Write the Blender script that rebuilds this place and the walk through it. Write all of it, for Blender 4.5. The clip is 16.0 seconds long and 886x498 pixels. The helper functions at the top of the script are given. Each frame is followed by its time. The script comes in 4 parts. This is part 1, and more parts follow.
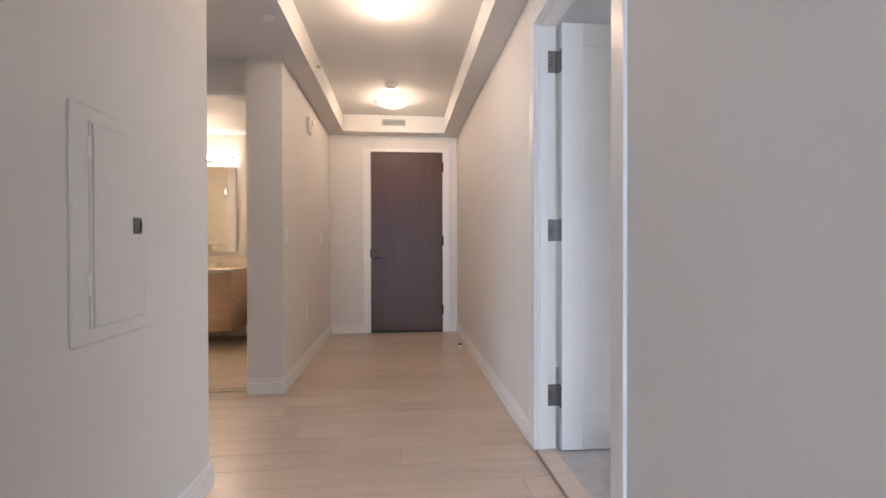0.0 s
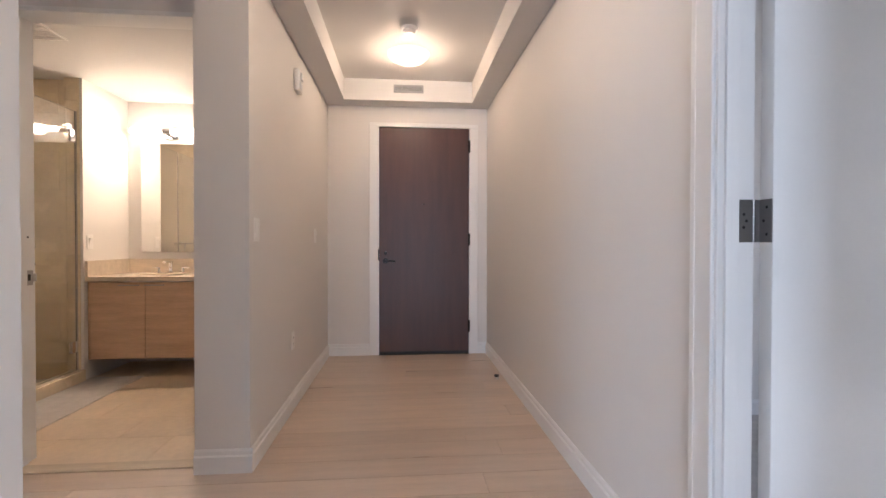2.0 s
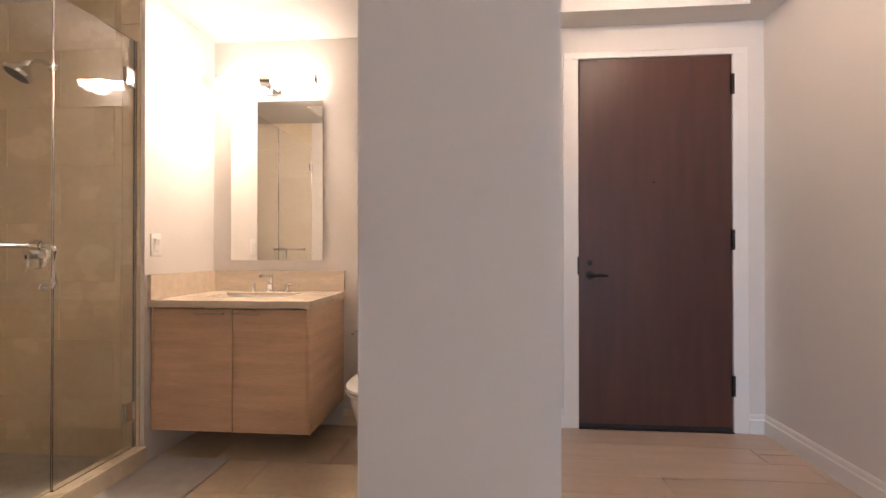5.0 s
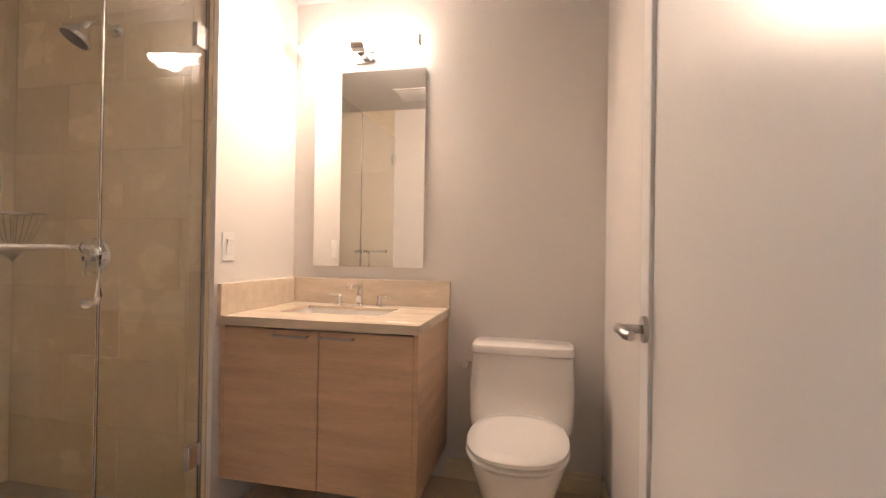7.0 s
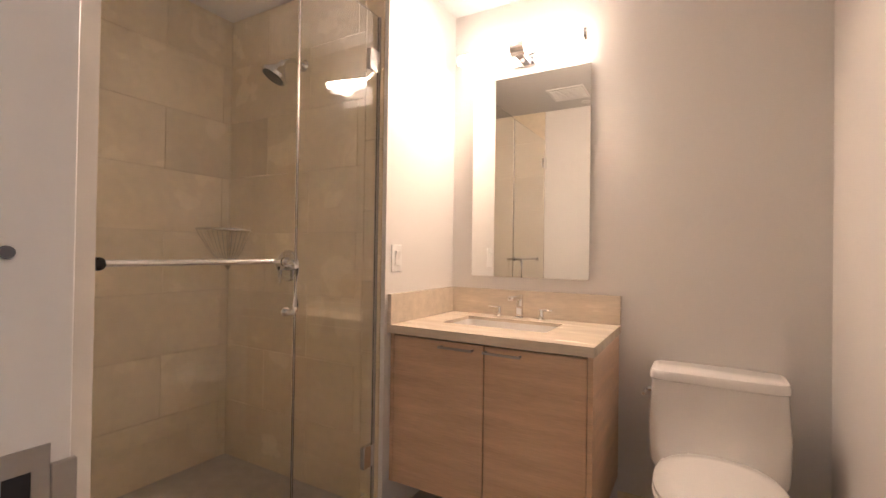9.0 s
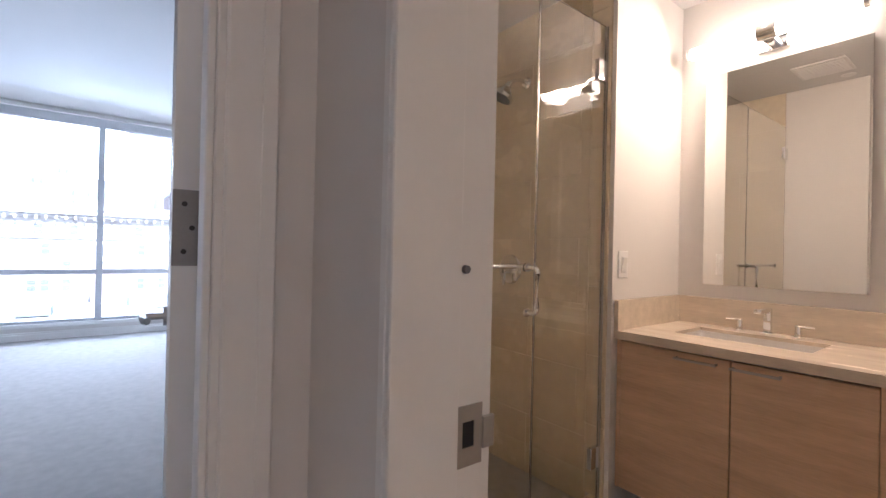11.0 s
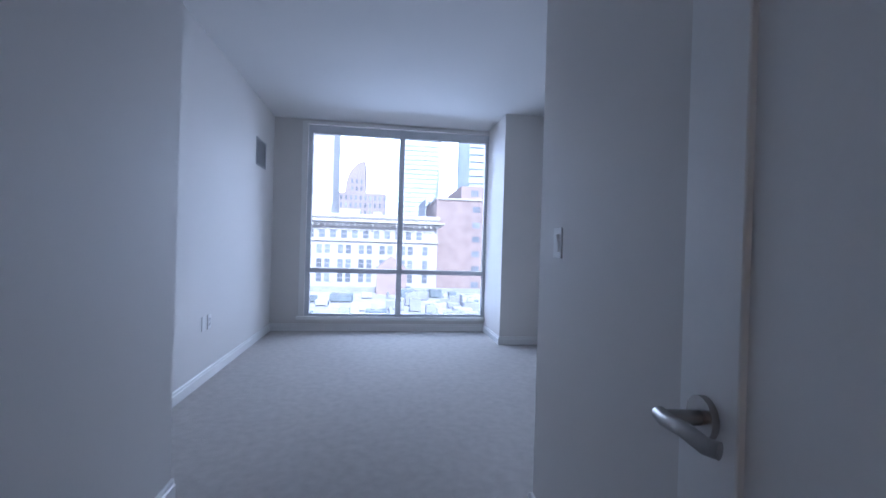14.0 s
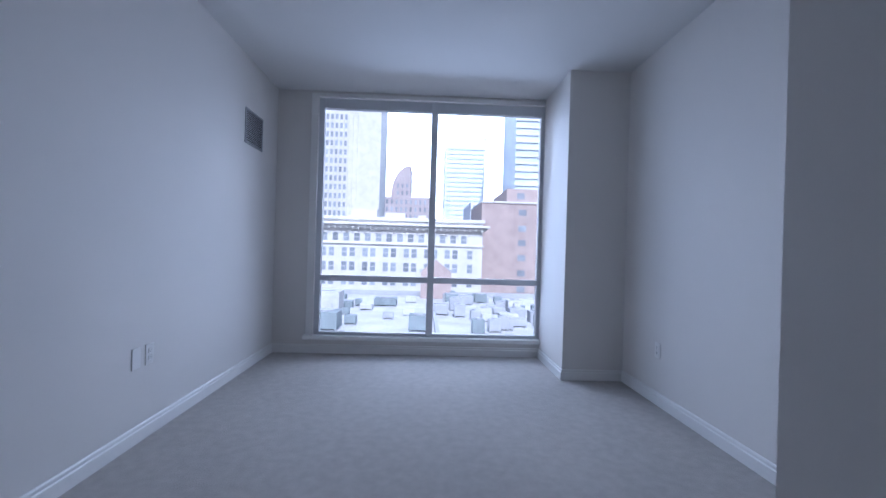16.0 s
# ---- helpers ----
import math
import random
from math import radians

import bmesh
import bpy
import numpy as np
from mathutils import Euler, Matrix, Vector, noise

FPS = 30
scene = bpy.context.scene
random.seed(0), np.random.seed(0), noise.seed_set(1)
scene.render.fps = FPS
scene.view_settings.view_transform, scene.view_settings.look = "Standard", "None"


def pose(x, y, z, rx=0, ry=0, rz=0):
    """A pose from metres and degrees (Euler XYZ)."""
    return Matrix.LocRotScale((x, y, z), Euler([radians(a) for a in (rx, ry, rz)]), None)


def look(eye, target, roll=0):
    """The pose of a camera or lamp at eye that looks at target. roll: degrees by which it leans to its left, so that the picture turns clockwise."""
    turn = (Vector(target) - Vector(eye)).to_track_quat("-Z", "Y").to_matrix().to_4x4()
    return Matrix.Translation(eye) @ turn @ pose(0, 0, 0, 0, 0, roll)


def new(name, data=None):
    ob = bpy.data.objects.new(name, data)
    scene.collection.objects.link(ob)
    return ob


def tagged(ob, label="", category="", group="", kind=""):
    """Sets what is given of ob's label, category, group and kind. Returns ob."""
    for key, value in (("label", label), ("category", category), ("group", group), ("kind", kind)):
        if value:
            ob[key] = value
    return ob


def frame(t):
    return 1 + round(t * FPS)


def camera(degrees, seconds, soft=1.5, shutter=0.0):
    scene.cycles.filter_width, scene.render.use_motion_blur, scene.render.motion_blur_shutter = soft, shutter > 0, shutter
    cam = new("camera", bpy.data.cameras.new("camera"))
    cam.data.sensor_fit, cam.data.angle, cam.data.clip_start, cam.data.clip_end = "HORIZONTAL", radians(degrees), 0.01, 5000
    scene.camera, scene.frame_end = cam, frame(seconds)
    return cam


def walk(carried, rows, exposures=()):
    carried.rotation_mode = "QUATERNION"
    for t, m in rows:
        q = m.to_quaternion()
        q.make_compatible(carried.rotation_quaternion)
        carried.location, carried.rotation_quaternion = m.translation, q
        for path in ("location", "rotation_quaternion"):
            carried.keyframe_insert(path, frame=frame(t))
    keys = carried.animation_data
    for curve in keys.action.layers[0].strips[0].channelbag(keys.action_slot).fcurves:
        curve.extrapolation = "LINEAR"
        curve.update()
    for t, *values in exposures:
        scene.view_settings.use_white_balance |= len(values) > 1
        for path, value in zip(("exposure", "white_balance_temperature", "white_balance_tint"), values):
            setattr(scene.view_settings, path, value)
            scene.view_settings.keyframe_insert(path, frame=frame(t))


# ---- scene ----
cam = camera(89.1, 16.0)
PATH = [
    (0, (0.915, 0.716, 1.088), (1.103, 2.707, 1.073), -0.1),
    (0.5, (0.893, 0.968, 1.091), (1.08, 2.959, 1.077), 0.0),
    (1, (0.88, 1.271, 1.097), (1.065, 3.262, 1.08), 0.2),
    (1.5, (0.826, 1.585, 1.088), (1.013, 3.577, 1.071), 0.1),
    (2, (0.789, 1.892, 1.105), (0.964, 3.884, 1.082), 0.1),
    (2.5, (0.769, 2.239, 1.119), (0.93, 4.232, 1.092), 0.3),
    (3, (0.64, 2.564, 1.084), (0.789, 4.558, 1.069), 0.1),
    (3.5, (0.518, 2.883, 1.046), (0.599, 4.881, 1.055), -0.2),
    (4, (0.392, 3.183, 1.057), (0.368, 5.183, 1.064), 0.1),
    (4.5, (0.229, 3.419, 1.068), (0.087, 5.414, 1.074), 0.3),
    (4.7, (0.107, 3.477, 1.072), (-0.045, 5.471, 1.084), 0.1),
    (6.8, (-0.421, 4.091, 1.121), (-0.814, 6.052, 1.118), 0.9),
    (7, (-0.46, 4.128, 1.106), (-0.886, 6.082, 1.12), 0.9),
    (7.5, (-0.516, 4.172, 1.095), (-1.078, 6.091, 1.125), 0.9),
    (8, (-0.557, 4.192, 1.109), (-1.26, 6.065, 1.135), 0.9),
    (10.5, (-0.626, 4.039, 1.156), (-2.071, 5.422, 1.172), 1.1),
    (11, (-0.666, 3.958, 1.157), (-2.251, 5.177, 1.165), 1.3),
    (11.5, (-0.699, 3.863, 1.16), (-2.402, 4.912, 1.159), 1.5),
    (12, (-0.742, 3.769, 1.153), (-2.534, 4.658, 1.149), 1.5),
    (12.5, (-0.912, 3.723, 1.154), (-2.769, 4.465, 1.148), 1.5),
    (13, (-1.127, 3.709, 1.158), (-3.042, 4.287, 1.149), 1.5),
    (13.5, (-1.381, 3.695, 1.153), (-3.34, 4.097, 1.142), 1.5),
    (14, (-1.648, 3.713, 1.157), (-3.628, 3.994, 1.147), 1.7),
    (14.5, (-1.942, 3.763, 1.16), (-3.931, 3.98, 1.152), 1.7),
    (15, (-2.252, 3.824, 1.166), (-4.247, 3.966, 1.153), 1.7),
    (15.5, (-2.57, 3.845, 1.148), (-4.567, 3.946, 1.144), 1.7),
    (16, (-2.92, 3.916, 1.138), (-4.918, 3.997, 1.139), 1.7),
]
EXPOSURES = [(0.0, 1.74, 5500, 12), (3.0, 1.74, 5400, 14), (4.7, 1.9, 5450, 16), (6.8, 1.85, 5450, 16), (10.0, 1.8, 5400, 16), (11.0, 1.45, 5150, 15), (11.5, 0.85, 5050, 14), (12.0, 0.42, 4950, 14), (12.5, 0.3, 4850, 15), (14.0, 0.25, 4850, 17), (16.0, -0.1, 4930, 18)]
walk(cam, [(t, look(eye, target, roll)) for t, eye, target, roll in PATH], EXPOSURES)

# ---- world, sun and large lights ----
world = bpy.data.worlds.new("world")
scene.world = world
world.use_nodes = True
wn = world.node_tree.nodes
sky = wn.new("ShaderNodeTexSky")
sky.sky_type, sky.sun_disc = "NISHITA", False
sky.sun_elevation, sky.sun_rotation = radians(46), radians(85)
sky.dust_density, sky.air_density = 3.0, 1.0
world.node_tree.links.new(sky.outputs[0], wn["Background"].inputs[0])
wn["Background"].inputs[1].default_value = 0.15
sun = new("sun", bpy.data.lights.new("sun", "SUN"))
sun.data.energy, sun.data.angle, sun.data.color = 5.0, radians(0.5), (1.0, 0.95, 0.88)
sun.matrix_world = look((60, 5, 62), (0, 0, 0))


def lamp(name, kind, at, to, watts, colour, size=0.2, size_y=None):
    ob = new(name, bpy.data.lights.new(name, kind))
    ob.data.energy, ob.data.color = watts, colour
    if kind == "AREA":
        ob.data.shape, ob.data.size, ob.data.size_y = "RECTANGLE", size, size_y or size
    else:
        ob.data.shadow_soft_size = size
    ob.matrix_world = look(at, to)
    return ob


DAY = (0.76, 0.88, 1.0)
WARM = (1.0, 0.69, 0.42)
lamp("window_daylight_bedroom", "AREA", (-7.50, 4.15, 1.45), (-4.5, 4.35, 0.92), 16, DAY, 1.9, 2.2).data.spread = radians(165)
# next two lamps are added for daylight from assumed windows out of view
lamp("window_daylight_living", "AREA", (-0.5, -5.4, 1.5), (1.4, 0, 1.3), 78, (0.86, 0.93, 1.0), 1.6, 2.0)
lamp("window_daylight_side_room", "AREA", (4.95, 2.2, 1.45), (2.0, 2.2, 1.3), 1.2, DAY, 1.6, 1.8)
for at in ((0.825, 3.62, 2.555), (0.83, 5.56, 2.555)):
    lamp("hall_lamp", "POINT", at, (at[0], at[1], 0), 4.9, WARM, 0.06)
for x in (-1.38, -1.14):
    lamp("vanity_lamp", "POINT", (x, 6.21, 2.125), (x, 6.0, 0), 1.0, WARM, 0.05)
lamp("vanity_lamp_front", "AREA", (-1.31, 6.180, 2.122), (-1.60, 4.7, 0.9), 6.6, WARM, 0.50, 0.04)


# ---- materials ----
def material(name, colour, rough=0.5, metal=0.0, var=0.06, scale=4.0, fine=120.0, bump=0.05, depth=0.002, spec=0.5, stretch=(1, 1, 1), random_tone=0.0, colour2=None):
    """A surface of one base colour with broad mottling, fine grain and fine relief, in metres."""
    m = bpy.data.materials.new(name)
    m.use_nodes = True
    n, l = m.node_tree.nodes, m.node_tree.links
    b = n["Principled BSDF"]
    b.inputs["Roughness"].default_value, b.inputs["Metallic"].default_value = rough, metal
    b.inputs["Specular IOR Level"].default_value = spec
    geo = n.new("ShaderNodeNewGeometry")
    mp = n.new("ShaderNodeMapping")
    mp.inputs["Scale"].default_value = stretch
    l.new(geo.outputs["Position"], mp.inputs[0])
    vec = mp.outputs[0]
    info = n.new("ShaderNodeObjectInfo")
    if random_tone:
        add = n.new("ShaderNodeVectorMath")
        mul = n.new("ShaderNodeMath")
        mul.operation = "MULTIPLY"
        mul.inputs[1].default_value = 37.0
        l.new(info.outputs["Random"], mul.inputs[0])
        l.new(vec, add.inputs[0])
        l.new(mul.outputs[0], add.inputs[1])
        vec = add.outputs[0]
    big, small = n.new("ShaderNodeTexNoise"), n.new("ShaderNodeTexNoise")
    big.inputs["Scale"].default_value, big.inputs["Detail"].default_value = scale, 5
    small.inputs["Scale"].default_value, small.inputs["Detail"].default_value = fine, 3
    l.new(vec, big.inputs["Vector"])
    l.new(vec, small.inputs["Vector"])
    ramp = n.new("ShaderNodeValToRGB")
    c2 = colour2 or tuple(max(0.0, c * (1 - 2 * var)) for c in colour)
    ramp.color_ramp.elements[0].color, ramp.color_ramp.elements[1].color = (*c2, 1), (*(min(1, c * (1 + var)) for c in colour), 1)
    ramp.color_ramp.elements[0].position, ramp.color_ramp.elements[1].position = 0.3, 0.7
    mixf = n.new("ShaderNodeMath")
    mixf.operation = "MULTIPLY_ADD"
    mixf.inputs[1].default_value = 0.35
    sc = n.new("ShaderNodeMath")
    sc.operation = "MULTIPLY"
    sc.inputs[1].default_value = 0.65
    l.new(big.outputs[0], sc.inputs[0])
    l.new(small.outputs[0], mixf.inputs[0])
    l.new(sc.outputs[0], mixf.inputs[2])
    l.new(mixf.outputs[0], ramp.inputs[0])
    out = ramp.outputs[0]
    if random_tone:
        hsv = n.new("ShaderNodeHueSaturation")
        rng = n.new("ShaderNodeMapRange")
        rng.inputs["To Min"].default_value, rng.inputs["To Max"].default_value = 1 - random_tone, 1 + random_tone
        l.new(info.outputs["Random"], rng.inputs[0])
        l.new(rng.outputs[0], hsv.inputs["Value"])
        l.new(out, hsv.inputs["Color"])
        out = hsv.outputs[0]
    l.new(out, b.inputs["Base Color"])
    rr = n.new("ShaderNodeMapRange")
    rr.inputs["To Min"].default_value, rr.inputs["To Max"].default_value = max(0, rough - 0.06), min(1, rough + 0.06)
    l.new(big.outputs[0], rr.inputs[0])
    l.new(rr.outputs[0], b.inputs["Roughness"])
    if bump:
        bp = n.new("ShaderNodeBump")
        bp.inputs["Strength"].default_value, bp.inputs["Distance"].default_value = bump, depth
        l.new(small.outputs[0], bp.inputs["Height"])
        l.new(bp.outputs[0], b.inputs["Normal"])
    return m


def glow(name, colour, strength):
    m = bpy.data.materials.new(name)
    m.use_nodes = True
    b = m.node_tree.nodes["Principled BSDF"]
    b.inputs["Base Color"].default_value = (*colour, 1)
    b.inputs["Emission Color"].default_value = (*colour, 1)
    b.inputs["Emission Strength"].default_value = strength
    return m


def glass(name, colour, ior=1.45, rough=0.0):
    m = bpy.data.materials.new(name)
    m.use_nodes = True
    b = m.node_tree.nodes["Principled BSDF"]
    b.inputs["Base Color"].default_value = (*colour, 1)
    b.inputs["Transmission Weight"].default_value, b.inputs["IOR"].default_value, b.inputs["Roughness"].default_value = 1, ior, rough
    return m


PAINT = material("wall_paint", (0.72, 0.69, 0.655), 0.58, spec=0.3, var=0.012, scale=1.5, fine=260, bump=0.12, depth=0.0006)
CEIL = material("ceiling_paint", (0.69, 0.675, 0.655), 0.75, var=0.012, scale=1.2, fine=240, bump=0.1, depth=0.0006)
TRIM = material("trim_paint", (0.80, 0.785, 0.76), 0.32, var=0.012, scale=3, fine=90, bump=0.04, depth=0.0004)
DOORP = material("door_paint", (0.78, 0.775, 0.76), 0.30, var=0.012, scale=3, fine=90, bump=0.04, depth=0.0004)
OAKF = material("pale_oak_plank", (0.60, 0.475, 0.37), 0.30, var=0.07, scale=5, fine=50, bump=0.06, depth=0.0006, stretch=(0.35, 3.5, 1), random_tone=0.07)
JOINT = material("plank_joint", (0.42, 0.32, 0.24), 0.8, var=0.1)
CARPET = material("carpet", (0.56, 0.53, 0.50), 0.98, var=0.07, scale=16, fine=330, bump=0.9, depth=0.006, spec=0.1)
STONE = material("beige_limestone", (0.76, 0.665, 0.50), 0.26, var=0.06, scale=3.5, fine=26, bump=0.05, depth=0.0006, random_tone=0.04)
STONE_FLOOR = material("beige_floor_stone", (0.64, 0.52, 0.38), 0.36, var=0.08, scale=4, fine=30, bump=0.05, depth=0.0006, random_tone=0.04)
TRAV = material("travertine", (0.70, 0.60, 0.47), 0.25, var=0.09, scale=5, fine=32, bump=0.04, depth=0.0005, stretch=(0.7, 4, 4))
GROUT = material("grout", (0.62, 0.53, 0.41), 0.9, var=0.06)
OAK = material("oak_veneer", (0.60, 0.41, 0.265), 0.42, var=0.12, scale=3.0, fine=22, bump=0.08, depth=0.0005, stretch=(0.8, 0.8, 9))
OAK_DARK = material("cabinet_inside", (0.20, 0.12, 0.07), 0.7)
ESPRESSO = material("dark_stained_door", (0.075, 0.030, 0.021), 0.40, var=0.12, scale=4, fine=60, bump=0.05, depth=0.0004, stretch=(5, 5, 0.5))
CHROME = material("chrome", (0.80, 0.80, 0.80), 0.06, 1.0, var=0.01, bump=0)
# darker nickel for hinges: backlit shade and dark reflections put into the colour
HINGE_METAL = material("shaded_hinge_nickel", (0.26, 0.245, 0.235), 0.42, 1.0, var=0.06, fine=200, bump=0.03, depth=0.0002)
NICKEL = material("satin_nickel", (0.42, 0.40, 0.38), 0.30, 1.0, var=0.03, fine=200, bump=0.03, depth=0.0002)
BRONZE = material("dark_bronze", (0.035, 0.030, 0.028), 0.38, 0.8, var=0.08)
MIRROR = material("mirror_silver", (0.90, 0.90, 0.88), 0.0, 1.0, var=0.0, bump=0)
MIRROR.node_tree.nodes["Principled BSDF"].inputs["Roughness"].default_value = 0.0
for link in list(MIRROR.node_tree.links):
    if link.to_socket.name == "Roughness":
        MIRROR.node_tree.links.remove(link)
PORC = material("white_porcelain", (0.82, 0.79, 0.75), 0.10, var=0.008, bump=0)
PLASTIC = material("white_plastic", (0.80, 0.78, 0.75), 0.35, var=0.01, bump=0.02, depth=0.0002)
GREYPL = material("grey_plastic", (0.10, 0.10, 0.11), 0.45, var=0.03)
# near-black: shade of gaps and holes put into colour; also screws and a pull
DARK = material("gap_shade_and_black_parts", (0.025, 0.025, 0.027), 0.8, var=0.05)
ALU = material("white_window_aluminium", (0.62, 0.63, 0.65), 0.35, 0.0, var=0.02, bump=0.02, depth=0.0002)
VENT = material("grey_vent_enamel", (0.36, 0.36, 0.37), 0.45, var=0.03, bump=0.02, depth=0.0002)
RUBBER = material("black_rubber", (0.02, 0.02, 0.02), 0.7)
SHGLASS = glass("shower_glass", (0.985, 0.995, 0.982), 1.5)
PANE = glass("window_glass", (0.97, 0.985, 0.99), 1.45)
DOME = glow("lit_opal_glass", (1.0, 0.74, 0.48), 0.5)
TUBE = glow("lit_tube", (1.0, 0.80, 0.58), 4.5)
# the city outside, its facades and window glass paled to put distance haze in
LIME = material("pale_facade_stone", (0.66, 0.645, 0.62), 0.85, var=0.08, scale=0.3, fine=3, bump=0)
BRICK = material("hazed_brick_facade", (0.46, 0.37, 0.335), 0.9, var=0.12, scale=0.4, fine=6, bump=0)
TOWER = material("hazed_tower_facade", (0.70, 0.73, 0.76), 0.6, var=0.06, scale=0.1, fine=2, bump=0)
BLUEGL = material("hazed_glass_facade", (0.64, 0.72, 0.78), 0.6, var=0.08, scale=0.1, fine=2, bump=0)
BROWN = material("hazed_tower_stone", (0.46, 0.40, 0.39), 0.85, var=0.08, scale=0.2, fine=2, bump=0)
CITYWIN = material("hazed_window_glass", (0.30, 0.33, 0.37), 0.3, var=0.2, scale=0.2, fine=2, bump=0, random_tone=0.3)
ROOF = material("light_roof_membrane", (0.55, 0.55, 0.55), 0.9, var=0.15, scale=0.3, fine=3, bump=0)
UNIT = material("grey_roof_unit", (0.40, 0.41, 0.43), 0.6, var=0.1, scale=1, fine=8, bump=0)
COPPER = material("green_copper", (0.24, 0.28, 0.29), 0.7, var=0.15, scale=0.6, fine=4, bump=0)
ASPHALT = material("asphalt", (0.05, 0.05, 0.052), 0.9, var=0.15, scale=0.2, fine=5, bump=0)


# ---- building helpers ----
def bx(bm, x0, x1, y0, y1, z0, z1, b=0.0, seg=1):
    """Adds a box, with its edges rounded by b."""
    m = Matrix.Translation(((x0 + x1) / 2, (y0 + y1) / 2, (z0 + z1) / 2)) @ Matrix.Diagonal((abs(x1 - x0), abs(y1 - y0), abs(z1 - z0), 1))
    vs = bmesh.ops.create_cube(bm, size=1, matrix=m)["verts"]
    if b:
        es = list({e for v in vs for e in v.link_edges})
        bmesh.ops.bevel(bm, geom=es, offset=b, segments=seg, affect="EDGES", profile=0.5)
    return bm


def cyl(bm, p, q, r, r2=None, seg=20):
    """Adds a capped cylinder or cone from p to q."""
    p, q = Vector(p), Vector(q)
    d = q - p
    m = Matrix.Translation((p + q) / 2) @ d.to_track_quat("Z", "Y").to_matrix().to_4x4()
    bmesh.ops.create_cone(bm, cap_ends=True, segments=seg, radius1=r, radius2=r if r2 is None else r2, depth=d.length, matrix=m)
    return bm


def tube(bm, pts, r, seg=12):
    """Sweeps a round bar through the points."""
    pts = [Vector(p) for p in pts]
    rings = []
    for i, p in enumerate(pts):
        d = (pts[min(i + 1, len(pts) - 1)] - pts[max(i - 1, 0)]).normalized()
        q = d.to_track_quat("Z", "Y")
        rings.append([bm.verts.new(p + q @ Vector((r * math.cos(a * math.tau / seg), r * math.sin(a * math.tau / seg), 0))) for a in range(seg)])
    for a, b in zip(rings, rings[1:]):
        for k in range(seg):
            best = k
            bm.faces.new((a[k], a[(k + 1) % seg], b[(best + 1) % seg], b[best]))
    bm.faces.new(list(reversed(rings[0])))
    bm.faces.new(rings[-1])
    return bm


def arc(centre, u, v, r, a0, a1, n=8):
    c, u, v = Vector(centre), Vector(u), Vector(v)
    return [c + r * (math.cos(radians(a0 + (a1 - a0) * i / n)) * u + math.sin(radians(a0 + (a1 - a0) * i / n)) * v) for i in range(n + 1)]


def loft(bm, rings, cap0=True, cap1=True):
    """Joins closed rings of equally many points."""
    vs = [[bm.verts.new(p) for p in r] for r in rings]
    n = len(vs[0])
    for a, b in zip(vs, vs[1:]):
        for k in range(n):
            bm.faces.new((a[k], a[(k + 1) % n], b[(k + 1) % n], b[k]))
    if cap0:
        bm.faces.new(list(reversed(vs[0])))
    if cap1:
        bm.faces.new(vs[-1])
    return bm


def mesh_from(name, bm, mat, smooth=False):
    bmesh.ops.recalc_face_normals(bm, faces=bm.faces[:])
    me = bpy.data.meshes.new(name)
    bm.to_mesh(me)
    bm.free()
    me.materials.append(mat)
    if smooth:
        for p in me.polygons:
            p.use_smooth = True
        me.set_sharp_from_angle(angle=radians(38))
    return me


def part(name, bm, mat, parent, label="", smooth=True):
    ob = new(name, mesh_from(name, bm, mat, smooth))
    ob.parent = parent
    return tagged(ob, label=label)


def thing(name, label, category, m=None, group="", kind=""):
    ob = new(name)
    ob.empty_display_size = 0.1
    ob.matrix_world = m if m is not None else Matrix()
    return tagged(ob, label, category, group, kind)


def structure(name, bm, mat, label, category, smooth=False):
    return tagged(new(name, mesh_from(name, bm, mat, smooth)), label, category, kind="structure")


def B(*boxes, b=0.0, seg=1):
    bm = bmesh.new()
    for q in boxes:
        bx(bm, *q, b=b, seg=seg)
    return bm


# ---- the large structure ----
ZT = 2.95  # top of all walls
HEAD = 2.26  # door heads
BATH_HEAD = 2.235
WL = "smooth off-white painted plaster wall"
structure("wall_hall_end", B((-0.07, 0.50, 6.39, 6.55, 0, ZT), (1.49, 1.73, 6.39, 6.55, 0, ZT), (0.50, 1.49, 6.39, 6.55, 2.30, ZT)), PAINT, WL + " round the entrance door", "wall")
structure("wall_hall_west", B((-0.07, 0.049, 4.135, 6.39, 0, ZT)), PAINT, WL + " along the hall", "wall")
structure("wall_hall_east", B((1.63, 1.73, -0.6, 2.165, 0, ZT), (1.63, 1.73, 3.045, 6.39, 0, ZT), (1.63, 1.73, 2.165, 3.045, HEAD, ZT)), PAINT, WL + " with a side bedroom doorway", "wall")
structure("wall_panel", B((-0.05, 0.052, -0.6, 2.83, 0, ZT), (-1.30, -0.05, 2.71, 2.83, 0, ZT)), PAINT, WL + " that carries the breaker panel", "wall")
structure("wall_bath_front", B((-0.207, -0.07, 4.135, 4.205, 0, ZT), (-0.205, -0.07, 4.205, 4.36, 0, ZT), (-3.39, -1.33, 4.40, 4.48, 0, ZT), (-1.30, -1.099, 4.207, 4.36, 0, ZT), (-1.099, -0.205, 4.207, 4.36, BATH_HEAD, ZT)), PAINT, WL + " with the bathroom doorway", "wall")
structure("wall_bedroom_door", B((-1.385, -1.30, 2.71, 3.24, 0, ZT), (-1.385, -1.30, 4.089, 4.42, 0, ZT), (-1.385, -1.30, 3.24, 4.089, HEAD, ZT)), PAINT, WL + " with the bedroom doorway", "wall")
structure("wall_bath_north", B((-1.87, -0.07, 6.305, 6.55, 0, ZT)), PAINT, WL + " behind the vanity and toilet", "wall")
structure("wall_bath_east", B((-0.17, -0.07, 4.36, 6.305, 0, ZT)), PAINT, WL + " beside the toilet", "wall")
